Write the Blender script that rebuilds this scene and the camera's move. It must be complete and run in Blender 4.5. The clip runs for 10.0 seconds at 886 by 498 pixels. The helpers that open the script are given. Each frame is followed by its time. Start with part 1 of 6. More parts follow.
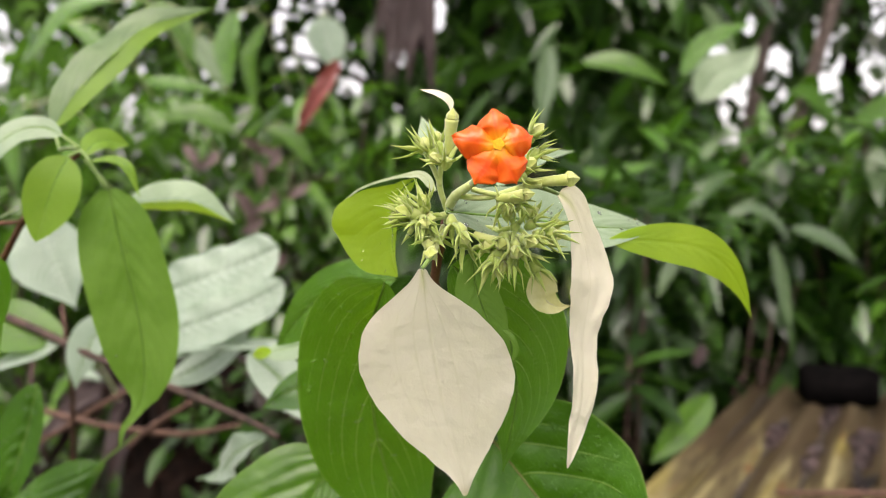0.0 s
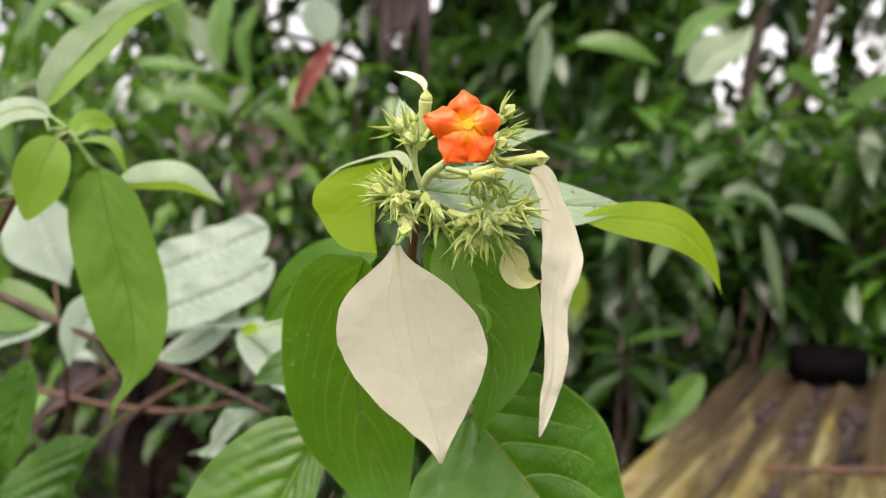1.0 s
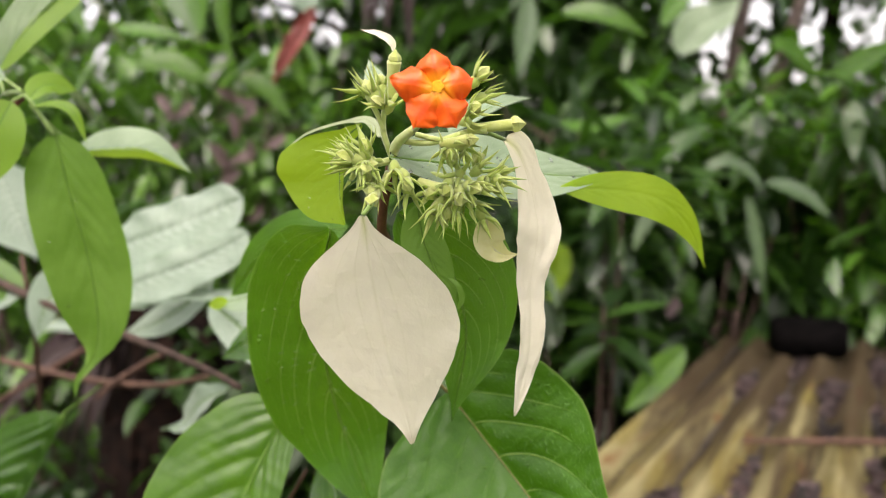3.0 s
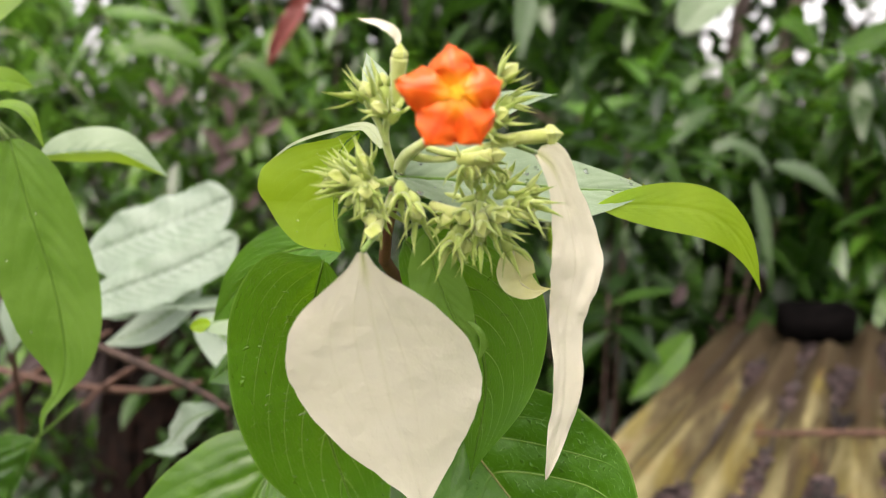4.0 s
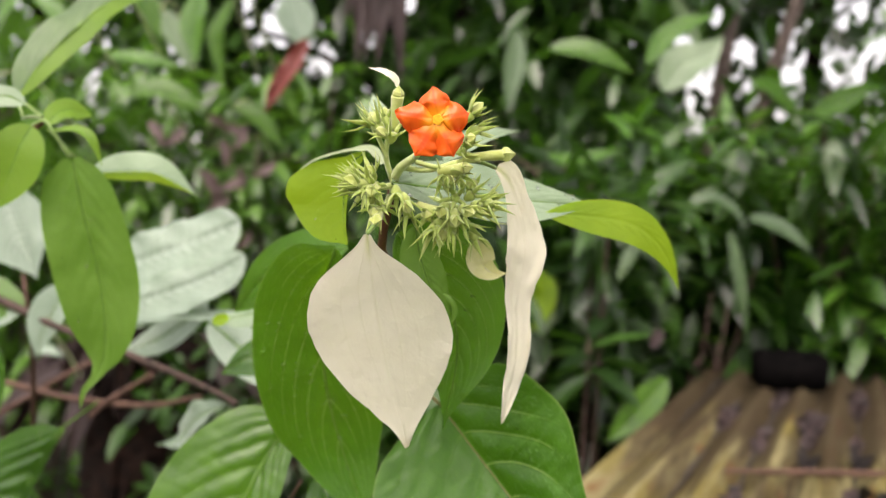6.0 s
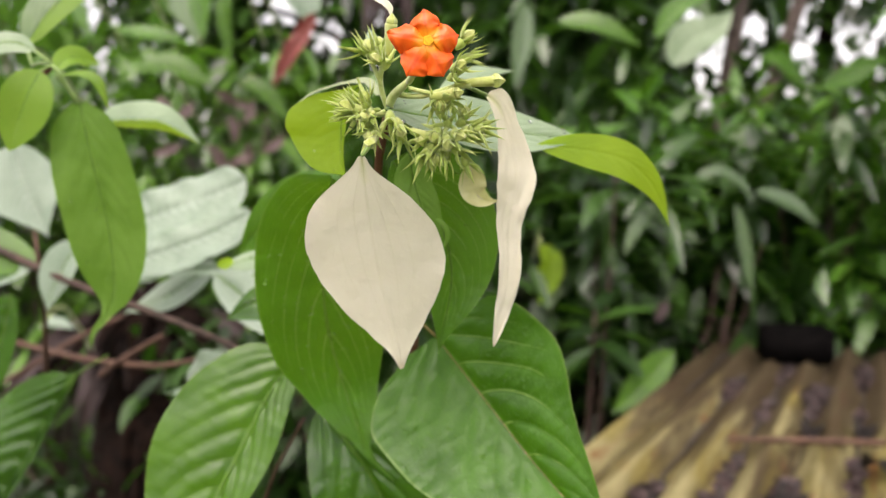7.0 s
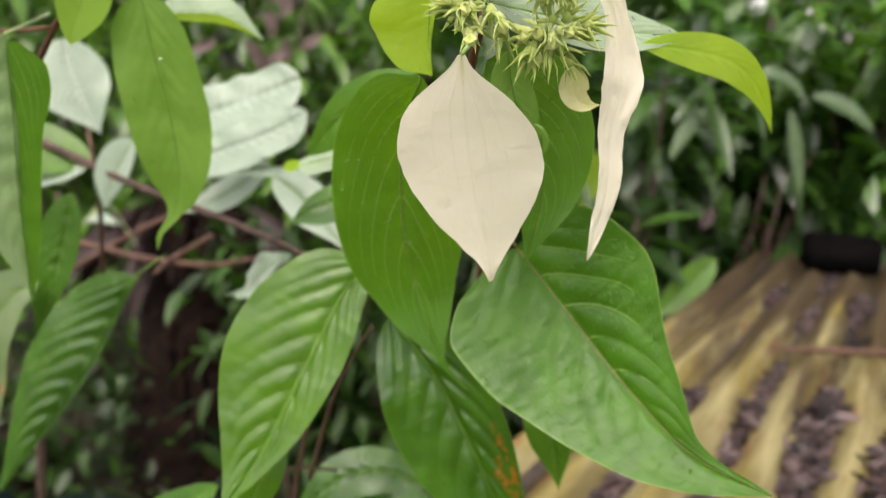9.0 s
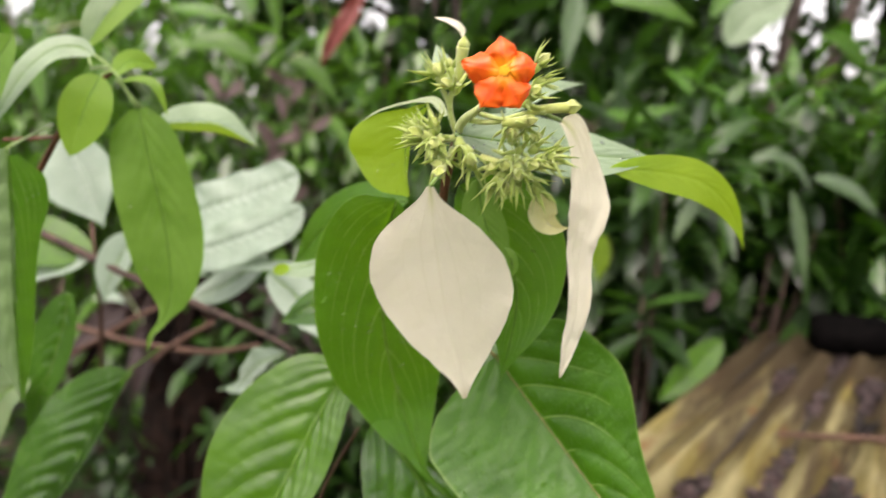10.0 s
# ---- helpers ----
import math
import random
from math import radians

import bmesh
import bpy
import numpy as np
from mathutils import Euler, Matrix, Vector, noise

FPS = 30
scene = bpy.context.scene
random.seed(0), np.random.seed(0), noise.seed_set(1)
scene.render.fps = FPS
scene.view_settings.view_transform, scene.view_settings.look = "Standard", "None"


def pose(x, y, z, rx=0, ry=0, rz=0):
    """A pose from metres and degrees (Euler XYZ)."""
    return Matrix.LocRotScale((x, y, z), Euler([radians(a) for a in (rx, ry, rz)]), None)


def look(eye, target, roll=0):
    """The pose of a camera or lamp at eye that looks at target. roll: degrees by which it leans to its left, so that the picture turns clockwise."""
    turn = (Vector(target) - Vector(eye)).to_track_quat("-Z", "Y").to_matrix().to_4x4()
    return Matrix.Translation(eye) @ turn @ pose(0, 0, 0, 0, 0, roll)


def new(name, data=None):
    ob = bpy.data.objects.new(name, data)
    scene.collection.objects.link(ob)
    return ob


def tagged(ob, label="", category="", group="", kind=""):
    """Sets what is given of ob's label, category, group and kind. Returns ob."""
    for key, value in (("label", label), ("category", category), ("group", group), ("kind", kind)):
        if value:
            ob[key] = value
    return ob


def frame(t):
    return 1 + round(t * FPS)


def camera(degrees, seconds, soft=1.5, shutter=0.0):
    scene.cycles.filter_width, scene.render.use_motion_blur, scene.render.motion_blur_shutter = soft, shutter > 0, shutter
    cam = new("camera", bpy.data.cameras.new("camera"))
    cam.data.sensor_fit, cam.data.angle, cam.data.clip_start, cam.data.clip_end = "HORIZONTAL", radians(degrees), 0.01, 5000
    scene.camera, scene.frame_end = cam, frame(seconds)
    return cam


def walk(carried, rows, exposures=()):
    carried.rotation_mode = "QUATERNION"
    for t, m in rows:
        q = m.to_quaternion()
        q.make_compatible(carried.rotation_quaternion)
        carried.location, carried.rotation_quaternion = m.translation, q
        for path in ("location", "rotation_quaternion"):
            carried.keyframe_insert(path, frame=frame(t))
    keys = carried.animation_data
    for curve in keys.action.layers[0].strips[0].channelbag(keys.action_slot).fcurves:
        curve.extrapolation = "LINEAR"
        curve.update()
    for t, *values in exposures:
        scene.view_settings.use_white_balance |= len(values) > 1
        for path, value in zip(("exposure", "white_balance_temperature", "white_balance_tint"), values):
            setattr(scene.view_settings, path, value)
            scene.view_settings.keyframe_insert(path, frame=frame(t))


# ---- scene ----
cam = camera(58.5, 10.0, soft=1.0, shutter=0.25)
cam.data.dof.use_dof = True
cam.data.dof.focus_distance = 0.192
cam.data.dof.aperture_fstop = 13.0
PATH = [
    (0, (0.0, 0.0, 1.35), (-0.0, 0.9976, 1.2802), -0.0),
    (0.5, (-0.0, -0.0036, 1.3512), (0.001, 0.9934, 1.2738), 0.1),
    (1, (0.0057, -0.0076, 1.3493), (0.0103, 0.9881, 1.2564), -0.01),
    (1.5, (0.0063, -0.0028, 1.3431), (0.0091, 0.9918, 1.2398), -0.12),
    (2, (0.0071, -0.0005, 1.3381), (0.0075, 0.9935, 1.2286), 0.08),
    (2.5, (0.0096, 0.0018, 1.3378), (0.021, 0.9956, 1.2274), 0.38),
    (2.7, (0.01, 0.0006, 1.3414), (0.0294, 0.9939, 1.227), 0.38),
    (3.8, (0.0066, 0.0347, 1.3556), (0.0347, 1.0212, 1.194), 0.13),
    (4, (0.0064, 0.0422, 1.3551), (0.0321, 1.0303, 1.2036), -0.25),
    (4.2, (0.0056, 0.0422, 1.3556), (0.026, 1.0342, 1.2311), -0.25),
    (4.5, (0.0052, 0.0434, 1.3552), (0.0196, 1.038, 1.2515), -0.41),
    (5, (0.0092, 0.0347, 1.3511), (0.024, 1.0304, 1.2593), -0.4),
    (5.2, (0.0076, 0.0239, 1.3526), (0.0251, 1.02, 1.2661), -0.7),
    (6.3, (0.0064, -0.021, 1.3408), (0.0519, 0.9734, 1.2452), 1.71),
    (6.5, (0.007, -0.0211, 1.3358), (0.0517, 0.9726, 1.2334), 1.71),
    (7, (0.0111, -0.0262, 1.3317), (0.0407, 0.9669, 1.218), 1.19),
    (7.5, (0.0058, -0.0272, 1.3287), (0.0295, 0.9648, 1.2046), 0.78),
    (8, (-0.0003, -0.0185, 1.3257), (0.0282, 0.968, 1.1643), -0.16),
    (8.3, (0.0001, -0.0095, 1.3226), (0.0216, 0.9605, 1.0804), 0.99),
    (8.5, (-0.0049, -0.0061, 1.3226), (0.0109, 0.9523, 1.0379), 1.94),
    (8.8, (-0.0074, -0.012, 1.3298), (-0.0266, 0.9507, 1.0601), 2.2),
    (9, (-0.0066, -0.0132, 1.3314), (-0.014, 0.9582, 1.0944), 1.81),
    (9.2, (-0.0113, -0.0141, 1.3336), (-0.0516, 0.9618, 1.1192), 1.89),
    (9.5, (-0.0114, -0.0093, 1.3405), (-0.0628, 0.9668, 1.1292), 2.34),
    (10, (0.0036, -0.016, 1.346), (-0.0194, 0.973, 1.1996), 1.84),
]
walk(cam, [(t, look(eye, target, roll)) for t, eye, target, roll in PATH], exposures=[(0.0, 1.36, 7150, 18), (2.5, 1.35, 7150, 18), (4.5, 1.42, 7150, 18), (6.5, 1.36, 7150, 18), (7.5, 1.38, 7150, 18), (8.2, 1.43, 7150, 18), (9.5, 1.47, 7150, 18), (10.0, 1.40, 7150, 18)])

# ---------------------------------------------------------------- light
world = bpy.data.worlds.new("overcast_sky")
scene.world = world
world.use_nodes = True
wn = world.node_tree
sky = wn.nodes.new("ShaderNodeTexSky")
sky.sky_type = "NISHITA"
sky.sun_disc = False
sky.sun_elevation, sky.sun_rotation = radians(58), radians(200)
sky.dust_density, sky.ozone_density = 3.0, 1.0
grey = wn.nodes.new("ShaderNodeHueSaturation")
grey.inputs["Saturation"].default_value = 0.25
wn.links.new(sky.outputs[0], grey.inputs["Color"])
wn.links.new(grey.outputs[0], wn.nodes["Background"].inputs[0])
wn.nodes["Background"].inputs[1].default_value = 0.15
sun = new("sun", bpy.data.lights.new("sun", "SUN"))
sun.data.energy, sun.data.angle, sun.data.color = 0.6, radians(40), (1.0, 0.96, 0.9)
sun.matrix_world = look((-0.6, -1.6, 2.8), (0, 0, 0))


# ---------------------------------------------------------------- materials
class Nodes:
    """A short hand for building a node material."""

    def __init__(self, name):
        self.mat = bpy.data.materials.new(name)
        self.mat.use_nodes = True
        self.tree = self.mat.node_tree
        self.out = self.tree.nodes["Material Output"]
        self.bsdf = self.tree.nodes["Principled BSDF"]

    def add(self, kind, **inputs):
        n = self.tree.nodes.new(kind)
        for key, value in inputs.items():
            self.put(n.inputs[key.replace("_", " ")], value)
        return n

    def put(self, socket, value):
        if isinstance(value, bpy.types.NodeSocket):
            self.tree.links.new(value, socket)
        else:
            socket.default_value = value

    def math(self, op, a, b=0.0, c=0.0):
        n = self.tree.nodes.new("ShaderNodeMath")
        n.operation = op
        for socket, value in zip(n.inputs, (a, b, c)):
            self.put(socket, value)
        return n.outputs[0]

    def mix(self, fac, a, b):
        n = self.tree.nodes.new("ShaderNodeMix")
        n.data_type = "RGBA"
        for key, value in (("Factor", fac), ("A", a), ("B", b)):
            socket = [s for s in n.inputs if s.name == key and s.enabled][0]
            self.put(socket, value if isinstance(value, (bpy.types.NodeSocket, float)) else (*value, 1.0))
        return [s for s in n.outputs if s.enabled][0]

    def noise(self, scale, detail=4.0, rough=0.55, vector=None):
        n = self.tree.nodes.new("ShaderNodeTexNoise")
        n.inputs["Scale"].default_value, n.inputs["Detail"].default_value, n.inputs["Roughness"].default_value = scale, detail, rough
        if vector is None:
            vector = self.tree.nodes.new("ShaderNodeTexCoord").outputs["Object"]
        self.tree.links.new(vector, n.inputs["Vector"])
        return n.outputs["Fac"]

    def ramp(self, fac, lo, hi):
        n = self.tree.nodes.new("ShaderNodeMapRange")
        n.interpolation_type = "SMOOTHSTEP"
        n.inputs["From Min"].default_value, n.inputs["From Max"].default_value = lo, hi
        self.put(n.inputs["Value"], fac)
        return n.outputs["Result"]

    def bump(self, height, strength, distance):
        n = self.tree.nodes.new("ShaderNodeBump")
        n.inputs["Strength"].default_value, n.inputs["Distance"].default_value = strength, distance
        self.put(n.inputs["Height"], height)
        self.put(self.bsdf.inputs["Normal"], n.outputs[0])

    def uv(self):
        n = self.tree.nodes.new("ShaderNodeUVMap")
        n.uv_map = "UVMap"
        s = self.tree.nodes.new("ShaderNodeSeparateXYZ")
        self.tree.links.new(n.outputs[0], s.inputs[0])
        return s.outputs[0], s.outputs[1]

    def random(self, spread=1.0):
        info = self.tree.nodes.new("ShaderNodeObjectInfo").outputs["Random"]
        return self.math("MULTIPLY", info, spread)

    def island(self):
        return self.tree.nodes.new("ShaderNodeNewGeometry").outputs["Random Per Island"]

    def see_through(self, colour, amount):
        """Lets a share of the light pass through a thin leaf."""
        t = self.add("ShaderNodeBsdfTranslucent")
        self.put(t.inputs["Color"], colour if isinstance(colour, bpy.types.NodeSocket) else (*colour, 1.0))
        m = self.add("ShaderNodeMixShader")
        m.inputs[0].default_value = amount
        self.tree.links.new(self.bsdf.outputs[0], m.inputs[1])
        self.tree.links.new(t.outputs[0], m.inputs[2])
        self.tree.links.new(m.outputs[0], self.out.inputs["Surface"])

    def set(self, **inputs):
        for key, value in inputs.items():
            value = (*value, 1.0) if isinstance(value, tuple) and len(value) == 3 else value
            self.put(self.bsdf.inputs[key.replace("_", " ")], value)
        return self


def leaf_material(name, dark, light, vein, shine, through_colour, through_amount, scar=None, sheen=0.0, fine=1.0, relief=0.3, wet=0.55, rib_width=0.03, veins=9.5, hide=0.0, slant=0.36, furrow_shading=0.0, vein_width=1.0, other_half=1.0, ladder=0.0):
    """A leaf blade: lamina with mottling, pale side veins along the blade's own coordinates, fine net relief, gloss of a damp leaf."""
    m = Nodes(name)
    u, v = m.uv()
    across = m.math("ABSOLUTE", m.math("MULTIPLY_ADD", u, 2.0, -1.0))
    along = m.math("SUBTRACT", v, m.math("MULTIPLY", m.math("POWER", across, 1.45), slant))
    beat = m.math("ABSOLUTE", m.math("SINE", m.math("MULTIPLY", along, veins * math.pi)))
    line = m.ramp(beat, 0.009 * veins * vein_width, 0.0022 * veins * vein_width)
    rungs = m.math("ADD", m.math("MULTIPLY", across, 58.0), m.math("MULTIPLY", m.noise(330.0, 2.0, 0.5), 9.0))
    rungs = m.math("MULTIPLY", m.ramp(m.math("ABSOLUTE", m.math("SINE", rungs)), 0.3, 0.0), m.ramp(beat, 0.1, 0.35))
    rib = m.ramp(across, rib_width, rib_width * 0.3)
    step = m.math("ADD", m.math("MULTIPLY", v, 150.0), m.math("MULTIPLY", m.noise(95.0, 2.0, 0.5), 16.0))
    step = m.math("MULTIPLY", m.ramp(m.math("ABSOLUTE", m.math("SINE", step)), 0.34, 0.0), m.ramp(beat, 0.75, 0.35))
    step = m.math("MULTIPLY", m.math("MULTIPLY", step, m.ramp(m.noise(140.0, 2.0, 0.5), 0.47, 0.58)), m.ramp(across, 0.9, 0.7))
    line = m.math("MULTIPLY", line, m.ramp(across, 0.95, 0.6))
    coords = m.tree.nodes.new("ShaderNodeTexCoord").outputs["Object"]
    blotch = m.noise(60.0, 4.0, 0.6, coords)
    grain = m.noise(700.0, 3.0, 0.6, coords)
    fac = m.math("ADD", m.ramp(blotch, 0.3, 0.7), m.math("MULTIPLY_ADD", grain, 0.35, -0.17))
    fac = m.math("ADD", fac, m.math("MULTIPLY_ADD", m.random(), 0.3, -0.15))
    colour = m.mix(fac, dark, light)
    # light and shade of the quilting, painted as broad stripes of vein colour
    if furrow_shading:
        colour = m.mix(m.math("MULTIPLY", m.math("MULTIPLY", m.ramp(beat, 0.75, 0.1), m.ramp(across, 0.04, 0.3)), furrow_shading), colour, vein)
    shown = m.math("MULTIPLY", line, m.ramp(m.noise(75.0, 2.0, 0.5, coords), hide, hide + 0.12)) if hide else line
    if other_half < 1.0:
        shown = m.math("MULTIPLY", shown, m.math("MULTIPLY_ADD", m.ramp(u, 0.47, 0.53), 1.0 - other_half, other_half))
    colour = m.mix(m.math("MULTIPLY", m.math("MAXIMUM", shown, rib), 0.9 * fine), colour, vein)
    colour = m.mix(m.math("MULTIPLY", rungs, 0.12 * fine), colour, vein)
    colour = m.mix(m.math("MULTIPLY", m.ramp(across, 0.97, 0.99), 0.4), colour, vein)
    if ladder:
        colour = m.mix(m.math("MULTIPLY", step, 0.3 * ladder), colour, vein)
    if scar:
        spot = m.ramp(m.noise(260.0, 4.0, 0.65, coords), 0.5, 0.56)
        area = m.ramp(m.math("ADD", m.math("ABSOLUTE", m.math("SUBTRACT", v, 0.6)), m.math("MULTIPLY", m.math("ABSOLUTE", m.math("SUBTRACT", u, 0.84)), 0.9)), 0.20, 0.10)
        colour = m.mix(m.math("MULTIPLY", spot, area), colour, scar)
    m.set(Base_Color=colour, Roughness=m.math("MULTIPLY_ADD", blotch, 0.25, shine - 0.1), Specular_IOR_Level=wet, Sheen_Weight=sheen, Sheen_Roughness=0.5)
    wrinkle = m.noise(260.0, 3.0, 0.5, coords)
    m.bump(m.math("SUBTRACT", m.math("ADD", m.math("MULTIPLY", wrinkle, 0.8), m.math("MULTIPLY", grain, 0.25)), m.math("ADD", m.math("MULTIPLY", line, 0.5), m.math("MULTIPLY_ADD", step, 1.1 * ladder, m.math("MULTIPLY", rungs, 0.22)))), relief, 0.0007)
    m.see_through(through_colour, through_amount)
    return m.mat


M_LEAF = leaf_material("leaf_green", (0.047, 0.165, 0.008), (0.082, 0.245, 0.014), (0.34, 0.50, 0.15), 0.32, (0.21, 0.46, 0.010), 0.34, relief=1.0, wet=0.75, veins=7.5, hide=0.3, slant=0.62, vein_width=1.9, ladder=1.0)
M_LEAF_DEEP = leaf_material("leaf_deep_green", (0.040, 0.118, 0.004), (0.068, 0.178, 0.007), (0.16, 0.29, 0.04), 0.34, (0.15, 0.38, 0.008), 0.28, wet=0.6, relief=0.4, fine=0.6)
M_LEAF_SCAR = leaf_material("leaf_scarred", (0.026, 0.090, 0.004), (0.046, 0.145, 0.006), (0.18, 0.29, 0.06), 0.2, (0.10, 0.30, 0.008), 0.24, scar=(0.36, 0.10, 0.012), wet=0.9, fine=0.35, relief=0.6, veins=8.5)
# yellow-green base colour carries the glow of leaves lit from behind
M_LEAF_YELLOW_BACKLIT = leaf_material("leaf_yellow_backlit", (0.19, 0.34, 0.012), (0.28, 0.45, 0.025), (0.40, 0.53, 0.10), 0.5, (0.52, 0.74, 0.02), 0.5, fine=0.5)
# grey-green base paints the sky's reflection on upper leaf sides
M_LEAF_SKY_PALE = leaf_material("leaf_sky_pale", (0.215, 0.305, 0.180), (0.30, 0.405, 0.255), (0.36, 0.46, 0.30), 0.32, (0.22, 0.42, 0.10), 0.25, sheen=0.3, fine=0.6)
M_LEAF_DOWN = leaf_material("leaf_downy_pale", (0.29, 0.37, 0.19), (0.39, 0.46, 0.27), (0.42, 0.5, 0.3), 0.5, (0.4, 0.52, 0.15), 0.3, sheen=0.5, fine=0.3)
# base painted near white for sky sheen on the leaf tops
M_LEAF_SKY_SHEEN = leaf_material("leaf_sky_sheen", (0.235, 0.315, 0.235), (0.335, 0.42, 0.335), (0.09, 0.19, 0.09), 0.34, (0.35, 0.52, 0.25), 0.2, sheen=0.4, fine=0.75, veins=14.0, rib_width=0.002, furrow_shading=0.7)
M_LEAF_GLOSS = leaf_material("leaf_glossy_green", (0.028, 0.100, 0.004), (0.048, 0.155, 0.006), (0.26, 0.40, 0.10), 0.34, (0.12, 0.34, 0.008), 0.25, relief=0.5, wet=0.35, fine=0.95, rib_width=0.008, veins=8.5, hide=0.36, vein_width=1.25, other_half=0.1, ladder=0.35)
M_LEAF_RIBBED = leaf_material("leaf_ribbed_green", (0.030, 0.100, 0.008), (0.055, 0.160, 0.014), (0.15, 0.26, 0.07), 0.22, (0.11, 0.32, 0.010), 0.25, relief=0.5, wet=0.9, fine=0.5, rib_width=0.03, veins=11.0, furrow_shading=0.15)
M_LEAF_SOFT = leaf_material("leaf_downy_green", (0.105, 0.225, 0.024), (0.165, 0.315, 0.048), (0.20, 0.36, 0.07), 0.42, (0.20, 0.45, 0.02), 0.34, sheen=0.1, fine=0.6, relief=0.5)
M_LEAF_FRESH = leaf_material("leaf_fresh_green", (0.115, 0.24, 0.012), (0.175, 0.325, 0.028), (0.28, 0.42, 0.08), 0.45, (0.33, 0.58, 0.02), 0.4, fine=0.6)
M_LEAF_TEAL = leaf_material("leaf_dull_green", (0.085, 0.155, 0.055), (0.135, 0.215, 0.085), (0.2, 0.3, 0.14), 0.4, (0.15, 0.32, 0.05), 0.25)
# lighter half of the hanging leaf: sky sheen put into its colour
M_LEAF_SAGE_SHEEN = leaf_material("leaf_sage_sheen", (0.135, 0.225, 0.085), (0.20, 0.31, 0.13), (0.28, 0.40, 0.18), 0.34, (0.20, 0.40, 0.06), 0.28, sheen=0.15, fine=0.8, relief=0.5)
M_LEAF_WORN = leaf_material("leaf_withered", (0.065, 0.14, 0.045), (0.14, 0.21, 0.09), (0.3, 0.3, 0.16), 0.45, (0.2, 0.3, 0.06), 0.25, scar=(0.34, 0.19, 0.10))


def bract_material(name, ribs):
    """A bract: cream with faint ribs that fan out from its base, at the places given across it, and a fine crumple."""
    m = Nodes(name)
    u, v = m.uv()
    coords = m.tree.nodes.new("ShaderNodeTexCoord").outputs["Object"]
    across = m.math("MULTIPLY_ADD", u, 2.0, -1.0)
    off = m.math("ABSOLUTE", across)
    blotch, grain = m.noise(90.0, 4.0, 0.6, coords), m.noise(900.0, 3.0, 0.6, coords)
    colour = m.mix(m.ramp(blotch, 0.25, 0.75), (0.90, 0.845, 0.68), (0.925, 0.875, 0.73))
    sway = m.math("MULTIPLY_ADD", m.noise(40.0, 2.0, 0.5, coords), 0.06, -0.03)
    main = m.ramp(off, 0.035, 0.0)
    for place, share in ribs:
        near = m.math("ABSOLUTE", m.math("SUBTRACT", m.math("ADD", across, sway), place))
        main = m.math("MAXIMUM", main, m.math("MULTIPLY", m.ramp(near, 0.03, 0.0), share))
    main = m.math("MULTIPLY", main, m.ramp(v, 0.95, 0.25))
    rays = m.math("ABSOLUTE", m.math("SINE", m.math("MULTIPLY", m.math("SUBTRACT", v, m.math("MULTIPLY", m.math("POWER", off, 1.2), 0.5)), 26.0)))
    net = m.math("MULTIPLY", m.ramp(rays, 0.25, 0.0), m.ramp(m.noise(70.0, 2.0, 0.5, coords), 0.5, 0.65))
    lines = m.math("MAXIMUM", main, m.math("MULTIPLY", net, 0.3))
    colour = m.mix(m.math("MULTIPLY", main, 0.2), colour, (0.64, 0.62, 0.36))
    colour = m.mix(m.math("MULTIPLY", m.ramp(m.math("ADD", v, m.math("MULTIPLY", off, 0.25)), 0.16, 0.0), 0.8), colour, (0.58, 0.62, 0.2))
    colour = m.mix(m.math("MULTIPLY", m.ramp(m.math("ADD", v, m.math("MULTIPLY", blotch, 0.1)), 0.98, 1.06), 0.6), colour, (0.45, 0.36, 0.2))
    m.set(Base_Color=colour, Roughness=0.62, Specular_IOR_Level=0.3, Sheen_Weight=0.2)
    m.bump(m.math("ADD", m.math("MULTIPLY", m.noise(230.0, 4.0, 0.6, coords), 1.0), m.math("ADD", m.math("MULTIPLY", grain, 0.25), m.math("MULTIPLY", lines, -0.2))), 0.42, 0.001)
    m.see_through((0.86, 0.79, 0.52), 0.34)
    return m.mat


M_BRACT = bract_material("bract_cream", ((0.25, 0.7), (-0.22, 0.7), (0.52, 0.45), (-0.5, 0.45)))
M_BRACT_NARROW = bract_material("bract_cream_plain", ((-0.3, 0.25),))


def plain_material(name, a, b, scale, rough, bump=0.3, dist=0.001, through_amount=0.0, through_colour=None, spec=0.4, sheen=0.0, vary=0.0):
    """Two colours mixed by grain at two scales."""
    m = Nodes(name)
    coords = m.tree.nodes.new("ShaderNodeTexCoord").outputs["Object"]
    big, small = m.noise(scale, 5.0, 0.6, coords), m.noise(scale * 9, 3.0, 0.6, coords)
    fac = m.math("ADD", m.ramp(big, 0.3, 0.7), m.math("MULTIPLY_ADD", small, 0.5, -0.25))
    if vary:
        fac = m.math("ADD", fac, m.math("MULTIPLY_ADD", m.island(), vary, -vary / 2))
    m.set(Base_Color=m.mix(fac, a, b), Roughness=rough, Specular_IOR_Level=spec, Sheen_Weight=sheen)
    m.bump(m.math("ADD", big, m.math("MULTIPLY", small, 0.4)), bump, dist)
    if through_amount:
        m.see_through(through_colour, through_amount)
    return m.mat


